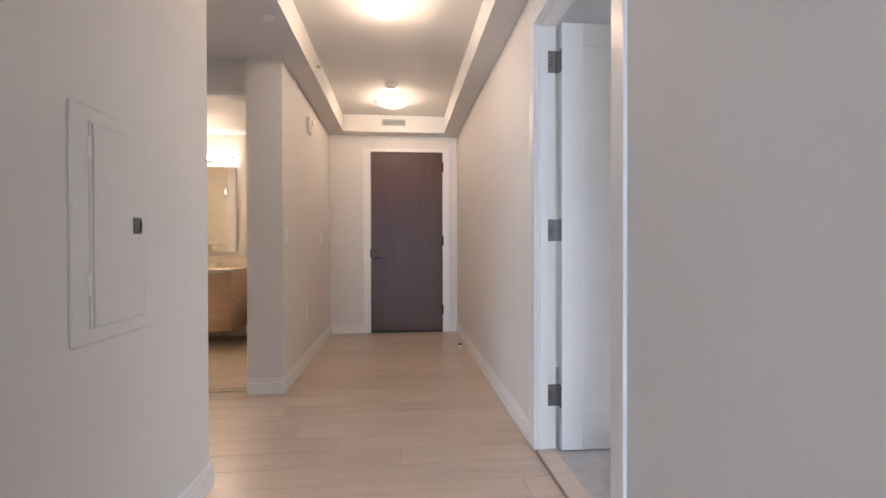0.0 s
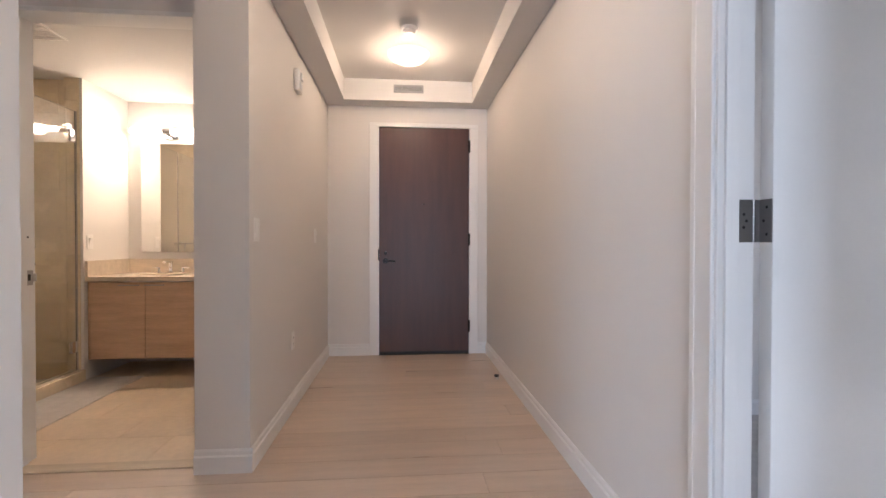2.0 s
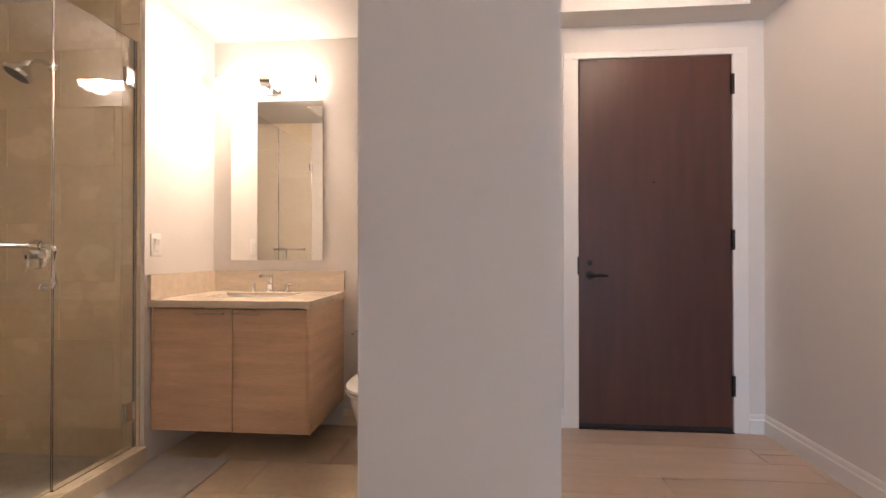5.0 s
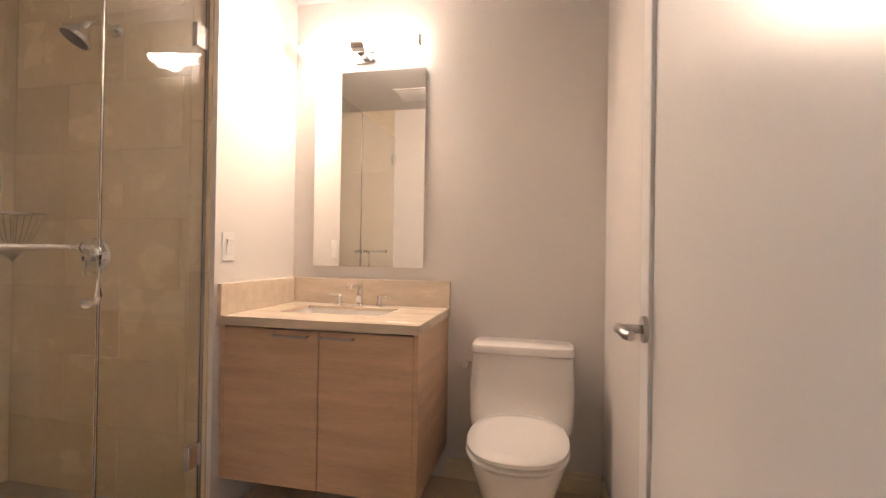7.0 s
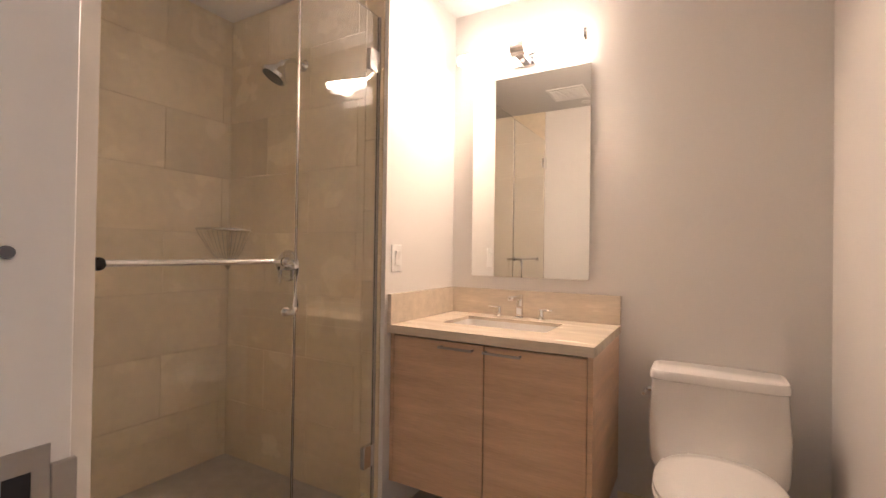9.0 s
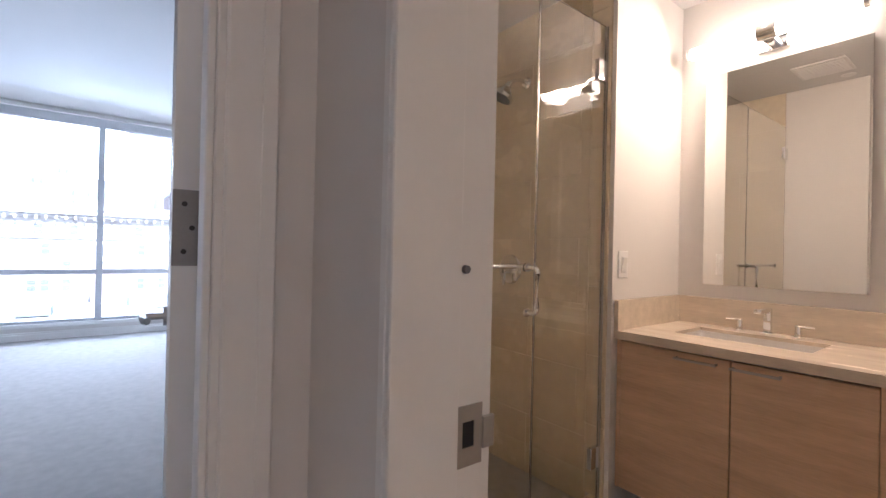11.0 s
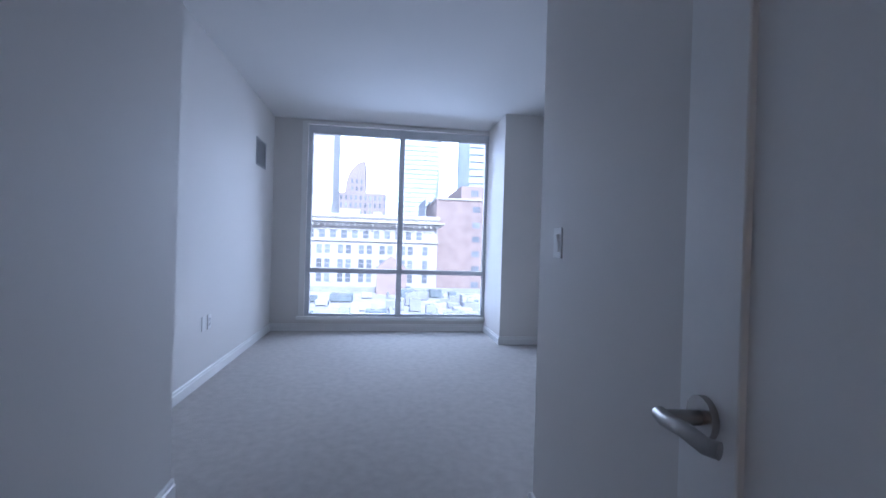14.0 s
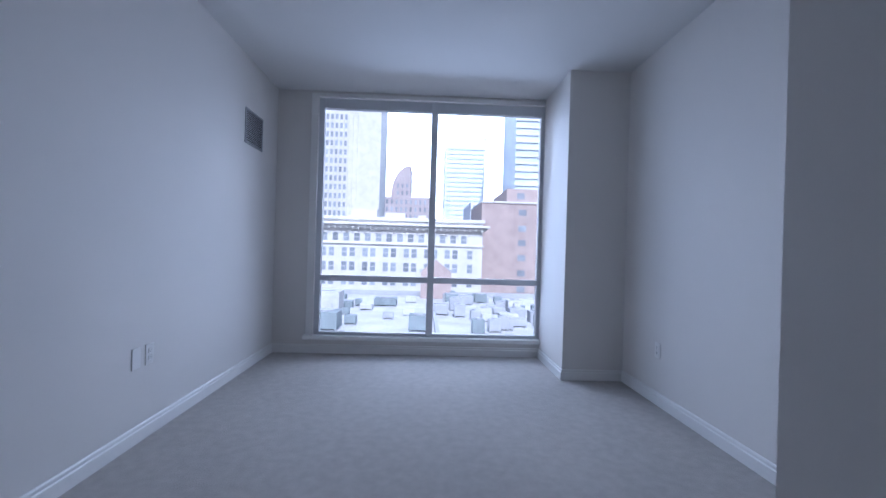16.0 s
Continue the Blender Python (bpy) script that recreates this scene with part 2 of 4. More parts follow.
structure("wall_bath_vanity_side", B((-1.87, -1.75, 5.71, 6.305, 0, ZT), (-3.01, -1.87, 5.77, 5.89, 0, ZT)), PAINT, WL + " between vanity and shower", "wall")
structure("wall_shower_west", B((-3.01, -2.89, 4.48, 5.77, 0, ZT)), PAINT, WL + " behind the shower tiles", "wall")
structure("wall_bedroom_entry_north", B((-3.51, -3.39, 4.40, 5.71, 0, ZT)), PAINT, WL + " at the end of the bedroom entry", "wall")
structure("wall_bedroom_north", B((-7.95, -3.39, 5.71, 5.83, 0, ZT)), PAINT, WL, "wall")
structure("wall_bedroom_entry_south", B((-1.90, -1.36, 2.72, 2.84, 0, ZT), (-3.75, -2.70, 2.72, 2.84, 0, ZT), (-2.70, -1.90, 2.72, 2.84, HEAD, ZT), (-3.75, -3.63, 2.22, 2.72, 0, ZT)), PAINT, WL + " with a closet doorway", "wall")
structure("wall_bedroom_south", B((-7.95, -3.75, 2.22, 2.34, 0, ZT)), PAINT, WL + " with a vent grille and outlets", "wall")
structure("wall_bedroom_window", B((-7.95, -7.70, 2.34, 2.75, 0, ZT), (-7.95, -7.70, 5.20, 5.71, 0, ZT), (-7.95, -7.70, 2.75, 5.20, 0, 0.165), (-7.95, -7.70, 2.75, 5.20, 2.74, ZT)), PAINT, WL + " round the big window", "wall")
structure("wall_pilaster", B((-7.70, -6.87, 5.165, 5.71, 0, ZT)), PAINT, WL + " column beside the window", "wall")
# rooms added to close the place behind the camera and behind doors; windows assumed
structure("wall_living", B((-3.1, -0.05, -0.72, -0.6, 0, ZT), (1.63, 3.6, -0.72, -0.6, 0, ZT), (-3.1, -3.0, -5.5, -0.72, 0, ZT), (4.3, 4.4, -5.5, -0.72, 0, ZT), (-3.1, -1.3, -5.6, -5.5, 0, ZT), (2.5, 4.4, -5.6, -5.5, 0, ZT), (-1.3, 2.5, -5.6, -5.5, 0, 0.4), (-1.3, 2.5, -5.6, -5.5, 2.6, ZT), (3.6, 5.1, -0.72, -0.6, 0, ZT)), PAINT, WL + " of the living room", "wall")
structure("wall_side_room", B((5.0, 5.1, -0.6, 1.2, 0, ZT), (5.0, 5.1, 3.2, 4.7, 0, ZT), (5.0, 5.1, 1.2, 3.2, 0, 0.4), (5.0, 5.1, 1.2, 3.2, 2.5, ZT), (1.73, 5.0, 4.6, 4.7, 0, ZT)), PAINT, WL + " of the side bedroom", "wall")
structure("wall_closet", B((-2.9, -2.78, 2.05, 2.72, 0, ZT), (-1.82, -1.70, 2.05, 2.72, 0, ZT), (-2.78, -1.82, 2.05, 2.17, 0, ZT)), PAINT, WL + " of the closet", "wall")
structure("ceiling_hall", B((0.049, 0.232, 2.83, 6.39, 2.462, 2.80), (1.447, 1.63, -0.6, 6.39, 2.462, 2.80), (0.232, 1.447, 6.2, 6.39, 2.462, 2.80), (0.232, 1.447, 1.2, 6.2, 2.662, 2.80), (0.052, 0.232, -0.6, 2.83, 2.462, 2.80), (-1.31, 0.049, 2.83, 4.25, 2.462, 2.80), (0.232, 1.447, -0.6, 1.2, 2.462, 2.80)), CEIL, "white plaster tray ceiling with a dropped border", "ceiling")
structure("ceiling_bath", B((-2.89, -0.07, 4.36, 6.305, 2.413, 2.75)), CEIL, "flat white painted bathroom ceiling", "ceiling")
structure("ceiling_bedroom", B((-7.95, -3.51, 2.2, 5.8, 2.763, 2.95), (-3.51, -1.22, 2.72, 4.40, 2.50, 2.95)), CEIL, "flat white bedroom ceiling, lower over the entry", "ceiling")
structure("ceiling_living", B((-3.1, 4.4, -5.6, -0.6, 2.75, 2.95)), CEIL, "flat white living room ceiling", "ceiling")
structure("ceiling_side_room", B((1.73, 5.1, -0.6, 4.7, 2.70, 2.95)), CEIL, "flat white side bedroom ceiling", "ceiling")
structure("ceiling_closet", B((-2.9, -1.7, 2.05, 2.72, 2.48, 2.95)), CEIL, "flat white closet ceiling", "ceiling")
floor = structure("floor", B((-1.34, 1.68, -5.6, 6.5, -0.12, -0.004), (-3.1, -1.29, -5.6, -0.6, -0.12, -0.004), (1.68, 4.4, -5.6, -0.6, -0.12, -0.004)), JOINT, "pale oak plank floor laid across the hall", "floor")
bath_floor = structure("floor_bath", B((-1.85, -0.10, 4.24, 6.40, -0.10, -0.0005)), GROUT, "beige stone tile bathroom floor", "floor")
structure("floor_bedroom", B((-7.9, -1.345, 2.1, 5.80, -0.08, 0.010)), CARPET, "soft grey-beige wall-to-wall carpet", "carpet")
structure("floor_side_room", B((1.70, 5.05, -0.65, 4.65, -0.08, 0.010)), CARPET, "soft grey-beige wall-to-wall carpet", "carpet")


def baseboard(p, q, side, mat=TRIM, h=0.115, d=0.016, z=0.0):
    """A stepped skirting from p to q, standing out of the wall to the given side (a unit vector)."""
    p, q, s = Vector((*p, z)), Vector((*q, z)), Vector((*side, 0))
    prof = ((0, 0), (d, 0), (d, h * 0.70), (d * 0.62, h * 0.76), (d * 0.62, h * 0.92), (d * 0.35, h), (0, h))
    bm = bmesh.new()
    loft(bm, [[e + s * a + Vector((0, 0, b)) for a, b in prof] for e in (p, q)])
    return structure("baseboard", bm, mat, "white painted skirting board with a stepped top", "baseboard")


E1, W1, N1, S1 = (1, 0), (-1, 0), (0, 1), (0, -1)
baseboard((0.049, 4.135), (0.049, 6.39), E1)
baseboard((1.63, 3.12), (1.63, 6.39), W1)
baseboard((1.63, -0.6), (1.63, 2.08), W1)
baseboard((0.049, 6.39), (0.455, 6.39), S1)
baseboard((1.535, 6.39), (1.63, 6.39), S1)
baseboard((-0.207, 4.135), (0.065, 4.135), S1)
baseboard((0.052, -0.6), (0.052, 2.846), E1)
baseboard((-1.30, 2.83), (0.052, 2.83), N1)
baseboard((-1.30, 2.846), (-1.30, 3.175), E1)
baseboard((-1.286, 4.207), (-1.10, 4.207), S1)
C = 0.010
baseboard((-3.51, 4.40), (-1.40, 4.40), S1, h=0.095, z=C)
baseboard((-3.51, 4.384), (-3.51, 5.71), W1, h=0.095, z=C)
baseboard((-6.87, 5.71), (-3.51, 5.71), S1, h=0.095, z=C)
baseboard((-6.87, 5.165), (-6.87, 5.71), E1, h=0.095, z=C)
baseboard((-7.70, 5.165), (-6.854, 5.165), S1, h=0.095, z=C)
baseboard((-7.70, 2.34), (-7.70, 5.165), E1, h=0.095, z=C)
baseboard((-7.70, 2.34), (-3.75, 2.34), N1, h=0.095, z=C)
baseboard((-3.75, 2.34), (-3.75, 2.84), W1, h=0.095, z=C)
baseboard((-3.766, 2.84), (-2.78, 2.84), N1, h=0.095, z=C)
baseboard((-1.82, 2.84), (-1.36, 2.84), N1, h=0.095, z=C)
baseboard((1.73, 3.13), (1.73, 4.6), E1, h=0.095, z=C)
baseboard((1.73, 4.6), (5.0, 4.6), S1, h=0.095, z=C)
baseboard((-0.90, 6.305), (-0.17, 6.305), S1, STONE, 0.10, 0.012)
baseboard((-0.17, 4.45), (-0.17, 6.305), W1, STONE, 0.10, 0.012)


def casing(u0, u1, head, axis, face, out, w=0.075, d=0.018):
    """Flat door casing with a raised back band, round an opening from u0 to u1 on a wall face."""
    bm = bmesh.new()

    def bar(a0, a1, z0, z1, dd):
        lo, hi = sorted((face, face + out * dd))
        if axis == "x":
            bx(bm, a0, a1, lo, hi, z0, z1, 0.003)
        else:
            bx(bm, lo, hi, a0, a1, z0, z1, 0.003)

    for a0, a1, b0, b1 in ((u0 - w, u0 + 0.004, u0 - w - 0.012, u0 - w + 0.012), (u1 - 0.004, u1 + w, u1 + w - 0.012, u1 + w + 0.012)):
        bar(a0, a1, 0, head + w, d * 0.7)
        bar(b0, b1, 0, head + w + 0.012, d * 0.79)
    bar(u0 - w, u1 + w, head - 0.004, head + w, d * 0.68)
    bar(u0 - w, u1 + w, head + w - 0.012, head + w + 0.012, d * 0.77)
    return structure("trim", bm, TRIM, "white painted door casing with a raised edge", "door casing")


def lining(u0, u1, head, axis, f0, f1, stop):
    """Jamb boards in an opening through a wall from f0 to f1, with a door stop at the given depth."""
    bm = bmesh.new()
    t = 0.014

    def bar(a0, a1, g0, g1, z0, z1):
        if axis == "x":
            bx(bm, a0, a1, g0, g1, z0, z1, 0.0015)
        else:
            bx(bm, g0, g1, a0, a1, z0, z1, 0.0015)

    g0, g1 = f0 - 0.003, f1 + 0.003
    bar(u0, u0 + t, g0, g1, 0, head)
    bar(u1 - t, u1, g0, g1, 0, head)
    bar(u0 + t, u1 - t, g0, g1, head - t, head)
    s0, s1 = sorted(stop)
    bar(u0 + t, u0 + t + 0.010, s0, s1, 0, head - t)
    bar(u1 - t - 0.010, u1 - t, s0, s1, 0, head - t)
    bar(u0 + t + 0.010, u1 - t - 0.010, s0, s1, head - t - 0.010, head - t)
    return structure("trim", bm, TRIM, "white painted door jamb with a stop", "door jamb")


lining(-1.099, -0.205, BATH_HEAD, "x", 4.207, 4.36, (4.2045, 4.302))
casing(3.24, 4.089, HEAD, "y", -1.30, 1, w=0.05)
casing(3.24, 4.089, HEAD, "y", -1.385, -1, w=0.06)
lining(3.24, 4.089, HEAD, "y", -1.385, -1.30, (-1.345, -1.306))
casing(2.165, 3.045, HEAD, "y", 1.63, -1)
lining(2.165, 3.045, HEAD, "y", 1.63, 1.73, (1.645, 1.683))
casing(-2.70, -1.90, HEAD, "x", 2.84, 1)
lining(-2.70, -1.90, HEAD, "x", 2.72, 2.84, (2.76, 2.795))
# steel frame of the entrance door
bm = B((0.455, 0.545, 6.378, 6.50, 0, 2.262), (1.447, 1.535, 6.378, 6.50, 0, 2.262), (0.455, 1.535, 6.378, 6.50, 2.262, 2.30), b=0.002)
structure("trim", bm, TRIM, "white painted steel frame of the entrance door", "door frame")
structure("threshold_entrance", B((0.545, 1.447, 6.37, 6.50, -0.002, 0.006), b=0.002), BRONZE, "dark metal threshold under the entrance door", "threshold")
structure("threshold_side_room", B((1.625, 1.725, 2.180, 3.03, -0.002, 0.013), b=0.004), OAKF, "pale oak threshold strip at the carpet", "threshold")
structure("threshold_bath", B((-1.07, -0.225, 4.19, 4.275, -0.002, 0.008), b=0.003), TRAV, "beige stone bathroom threshold", "threshold")


# ---- doors ----
def lever(parent, at, out, along, mat=NICKEL, up=0.0):
    """A round rose with a neck and a flat lever, on the leaf at the given place."""
    at, out, along = Vector(at), Vector(out), Vector(along)
    bm = bmesh.new()
    cyl(bm, at, at + out * 0.009, 0.027, seg=28)
    rose = part("door_handle", bm, mat, parent, "satin metal lever handle")
    bm = bmesh.new()
    cyl(bm, at + out * 0.009, at + out * 0.05, 0.0095)
    part("neck", bm, mat, rose)
    bm = bmesh.new()
    tube(bm, [at + out * 0.052 - along * 0.012, at + out * 0.056 + along * 0.01, at + out * 0.056 + along * 0.048 + Vector((0, 0, 0.004)), at + out * 0.052 + along * 0.082, at + out * 0.044 + along * 0.093], 0.0095, 14)
    part("lever", bm, mat, rose)
    return rose


def hinge(parent, z, t, hand, mat, x0=0.004, h=0.115):
    """A butt hinge at the hinge line: knuckle, leaf on the door edge, leaf on the jamb."""
    bm = bmesh.new()
    for k in range(5):
        cyl(bm, (0, 0, z - h / 2 + k * h / 5 + 0.0006), (0, 0, z - h / 2 + (k + 1) * h / 5 - 0.0006), 0.0075, seg=14)
    hg = part("hinge", bm, mat, parent, "metal butt hinge")
    part("hinge_plate", B((x0 - 0.0030, x0 + 0.0004, 0, hand * t * 0.97, z - h / 2, z + h / 2), (0, x0, -0.0015, 0.0015, z - h / 2, z + h / 2)), mat, hg, smooth=False)
    bm = bmesh.new()
    for k in (-0.036, 0.0, 0.036):
        cyl(bm, (x0 - 0.0036, hand * t * (0.62 if k else 0.38), z + k), (x0 - 0.0028, hand * t * (0.62 if k else 0.38), z + k), 0.004, seg=10)
    part("screw", bm, DARK, hg)
    return hg


def panel_door(name, label, at, angle, hand, w, h, sw=0.115, x0=0.004, mat=DOORP, metal=NICKEL, hinges=(0.27, 1.14, 2.0), z0=0.016):
    """A one-panel door: stiles and rails round a sunk flat panel. It hangs at its hinge line and reaches along its own x;
    hand gives the side (y) to which its thickness lies."""
    t = 0.044
    ob = thing(name, label, "door", pose(*at, 0, 0, angle), kind="structure")
    y0, y1 = sorted((0, hand * t))
    part("stile", B((x0, x0 + sw, y0, y1, z0, h), b=0.002), mat, ob)
    part("stile", B((w - sw, w, y0, y1, z0, h), b=0.002), mat, ob)
    part("rail", B((x0 + sw, w - sw, y0, y1, h - sw, h), b=0.0015), mat, ob)
    part("rail", B((x0 + sw, w - sw, y0, y1, z0, z0 + 0.20), b=0.0015), mat, ob)
    part("panel", B((x0 + sw, w - sw, y0 + 0.009, y1 - 0.009, z0 + 0.20, h - sw)), mat, ob, smooth=False)
    for side in (0, 1):
        face, out = (y0, -1) if side == 0 else (y1, 1)
        lever(ob, (w - 0.058, face, 0.955), (0, out, 0), (-1, 0, 0), metal)
    part("latch_plate", B((w - 0.0005, w + 0.0015, y0 + 0.010, y1 - 0.010, 0.925, 0.985)), metal, ob, smooth=False)
    for z in hinges:
        hinge(ob, z, t, hand, HINGE_METAL, x0)
    return ob


panel_door("door_1", "white painted one-panel bathroom door, open into the bathroom", (-0.215, 4.362, 0), 89.2, 1, 0.808, 2.215, sw=0.074)
panel_door("door_2", "white painted one-panel side bedroom door, standing open", (1.732, 3.034, 0), -1.0, -1, 0.840, 2.245, x0=0.020, hinges=(0.295, 1.168, 2.055))
panel_door("door_3", "white painted one-panel bedroom door, open against the wall", (-1.413, 4.086, 0), 174.0, 1, 0.797, 2.245, x0=0.030, hinges=(0.27, 1.183, 2.03))
panel_door("door_4", "white painted one-panel closet door, closed", (-2.688, 2.8425, 0), 0.0, -1, 0.772, 2.24)
# hinge plates and strike plates let into the jambs
for x0, x1, y0, y1, z, h in ((-1.388, -1.352, 4.0733, 4.0757, 1.183, 0.115), (-1.388, -1.352, 4.0733, 4.0757, 0.27, 0.115), (-1.388, -1.352, 4.0733, 4.0757, 2.03, 0.115), (1.690, 1.728, 3.0285, 3.0312, 1.168, 0.115), (1.690, 1.728, 3.0285, 3.0312, 0.295, 0.115), (1.690, 1.728, 3.0285, 3.0312, 2.055, 0.115)):
    pl = tagged(new("hinge_plate", mesh_from("hinge_plate", B((x0, x1, y0, y1, z - h / 2, z + h / 2), b=0.0006), HINGE_METAL)), "satin metal hinge plate screwed to the jamb", "hinge plate")
    bm = bmesh.new()
    for dx in (0.25, 0.5, 0.75):
        zc = z + (dx - 0.5) * 0.07
        cyl(bm, (x0 + (x1 - x0) * (0.5 if dx == 0.5 else 0.3), y0 - 0.0006, zc), (x0 + (x1 - x0) * (0.5 if dx == 0.5 else 0.3), y0 + 0.0004, zc), 0.0042, seg=12)
    part("screw", bm, DARK, pl)
sp = thing("strike_plate", "satin metal strike plate in the bathroom jamb", "strike plate")
bm = bmesh.new()
bx(bm, -1.0855, -1.0830, 4.303, 4.315, 0.893, 0.968)
bx(bm, -1.0855, -1.0830, 4.334, 4.347, 0.893, 0.968)
bx(bm, -1.0855, -1.0830, 4.315, 4.334, 0.948, 0.968)
bx(bm, -1.0855, -1.0830, 4.315, 4.334, 0.893, 0.916)
bx(bm, -1.0855, -1.0800, 4.347, 4.366, 0.910, 0.950, 0.001)
part("plate", bm, NICKEL, sp, smooth=False)
# thin dark plate closes the opening; its colour stands for the shade inside
part("hole", B((-1.0852, -1.0842, 4.315, 4.334, 0.916, 0.948)), DARK, sp, smooth=False)
bm = bmesh.new()
cyl(bm, (-1.089, 4.315, 1.135), (-1.080, 4.315, 1.135), 0.006, 0.005, 16)
tagged(new("door_bumper", mesh_from("door_bumper", bm, GREYPL)), "small grey rubber bumper on the jamb", "bumper")

# the entrance door
fd = thing("door_5", "dark brown stained flush entrance door, closed", "door", kind="structure")
part("leaf", B((0.548, 1.444, 6.386, 6.43, 0.008, 2.258), b=0.002), ESPRESSO, fd)
for z in (0.28, 1.15, 2.08):
    bm = bmesh.new()
    cyl(bm, (1.4455, 6.378, z - 0.06), (1.4455, 6.378, z + 0.06), 0.011, seg=16)
    part("hinge", bm, BRONZE, fd)
lever(fd, (0.612, 6.386, 0.934), (0, -1, 0), (1, 0, 0), BRONZE)
bm = bmesh.new()
cyl(bm, (0.612, 6.386, 1.01), (0.612, 6.378, 1.01), 0.017, seg=24)
bx(bm, 0.608, 0.616, 6.362, 6.380, 0.994, 1.026, 0.002)
part("deadbolt_turn", bm, BRONZE, fd, "dark metal thumb turn")
bm = bmesh.new()
cyl(bm, (0.990, 6.387, 1.499), (0.990, 6.382, 1.499), 0.008, seg=16)
part("peephole", bm, BRONZE, fd)
part("strike", B((0.538, 0.548, 6.372, 6.380, 0.94, 1.05), b=0.001), BRONZE, fd)
part("sweep", B((0.55, 1.442, 6.381, 6.387, 0.008, 0.03), b=0.001), RUBBER, fd)


# ---- hall things ----
def ceiling_light(at):
    ob = thing("ceiling_light", "round flush ceiling light with lit opal glass", "ceiling light", pose(*at), group="hall ceiling lights")
    bm = bmesh.new()
    cyl(bm, (0, 0, -0.022), (0, 0, 0), 0.135, seg=40)
    part("base", bm, TRIM, ob, "white metal base")
    n, rings = 48, []
    for k in range(11):
        a = k / 10 * math.pi / 2
        rings.append([(math.cos(b * math.tau / n) * (0.168 * math.cos(a) + 0.002), math.sin(b * math.tau / n) * (0.168 * math.cos(a) + 0.002), -0.022 - 0.075 * math.sin(a)) for b in range(n)])
    bm = bmesh.new()
    loft(bm, [[(p[0] * 0.80, p[1] * 0.80, -0.016) for p in rings[0]]] + rings)
    o = part("shade", bm, DOME, ob, "lit opal glass bowl")
    o.visible_shadow = False
    return ob


ceiling_light((0.825, 3.62, 2.662))
ceiling_light((0.83, 5.56, 2.662))
bm = bmesh.new()
cyl(bm, (0.83, 5.17, 2.662), (0.83, 5.17, 2.640), 0.062, 0.060, 32)
sd = tagged(new("smoke_detector", mesh_from("smoke_detector", bm, PLASTIC, True)), "round white smoke detector on the hall ceiling", "smoke detector")
bm = bmesh.new()
cyl(bm, (0.83, 5.17, 2.640), (0.83, 5.17, 2.618), 0.048, 0.036, 32)
part("sensor_cap", bm, PLASTIC, sd)


def grille(name, label, x0, x1, z0, z1, n, m, mat=ALU, slat=0.006, back=DARK):
    """An air grille in its own x-z plane that faces its own -y."""
    ob = thing(name, label, "vent grille", m)
    f = 0.016
    # dark sheet behind the slats, the duct's shade put into its colour
    part("backing", B((x0 + f, x1 - f, -0.002, 0.0, z0 + f, z1 - f)), back, ob, smooth=False)
    part("frame", B((x0, x0 + f, -0.009, 0, z0, z1), (x1 - f, x1, -0.009, 0, z0, z1), (x0 + f, x1 - f, -0.009, 0, z0, z0 + f), (x0 + f, x1 - f, -0.009, 0, z1 - f, z1), b=0.001), mat, ob)
    me = None
    for k in range(n):
        z = z0 + f + (z1 - z0 - 2 * f) * (k + 0.5) / n
        if me is None:
            me = part("slat", B((x0 + f, x1 - f, -0.008, -0.003, -slat / 2, slat / 2)), mat, ob, smooth=False)
            me.location.z = z
        else:
            o = me.copy()
            scene.collection.objects.link(o)
            o.location.z = z
    return ob


grille("vent_grille", "white slotted supply grille in the tray border", 0.695, 0.978, 2.538, 2.612, 5, pose(0, 6.2, 0), VENT, 0.0050)
grille("vent_grille", "grey return grille high on the bedroom wall", -0.205, 0.205, 2.010, 2.315, 17, pose(-7.06, 2.34, 0, 0, 0, 180), VENT, 0.0055)


def plate(name, label, m, kind_of, category):
    """A wall plate in its own x-z plane that faces its own -y: a rocker switch, an outlet or a blank."""
    ob = thing(name, label, category, m)
    part("cover", B((-0.037, 0.037, -0.006, 0, -0.059, 0.059), b=0.002), PLASTIC, ob)
    if kind_of == "switch":
        part("rocker_frame", B((-0.018, 0.018, -0.0085, -0.006, -0.035, 0.035), b=0.0008), PLASTIC, ob)
        bm = bmesh.new()
        loft(bm, [[(x, -0.0085, -0.032), (x, -0.0085, 0.032), (x, -0.016, 0.030), (x, -0.0105, -0.002), (x, -0.0095, -0.031)] for x in (-0.0155, 0.0155)])
        part("rocker", bm, PLASTIC, ob, smooth=False)
    if kind_of == "outlet":
        for z in (-0.020, 0.020):
            o = part("socket", B((-0.0165, 0.0165, -0.0085, -0.006, z - 0.014, z + 0.014), b=0.003), PLASTIC, ob)
            # slots are raised dark boxes, with the shade inside put into their colour
            part("slot", B((-0.0075, -0.0050, -0.0092, -0.0084, z - 0.002, z + 0.007), (0.0050, 0.0075, -0.0092, -0.0084, z - 0.002, z + 0.007), (-0.002, 0.002, -0.0092, -0.0084, z - 0.010, z - 0.006)), GREYPL, o, smooth=False)
    return ob


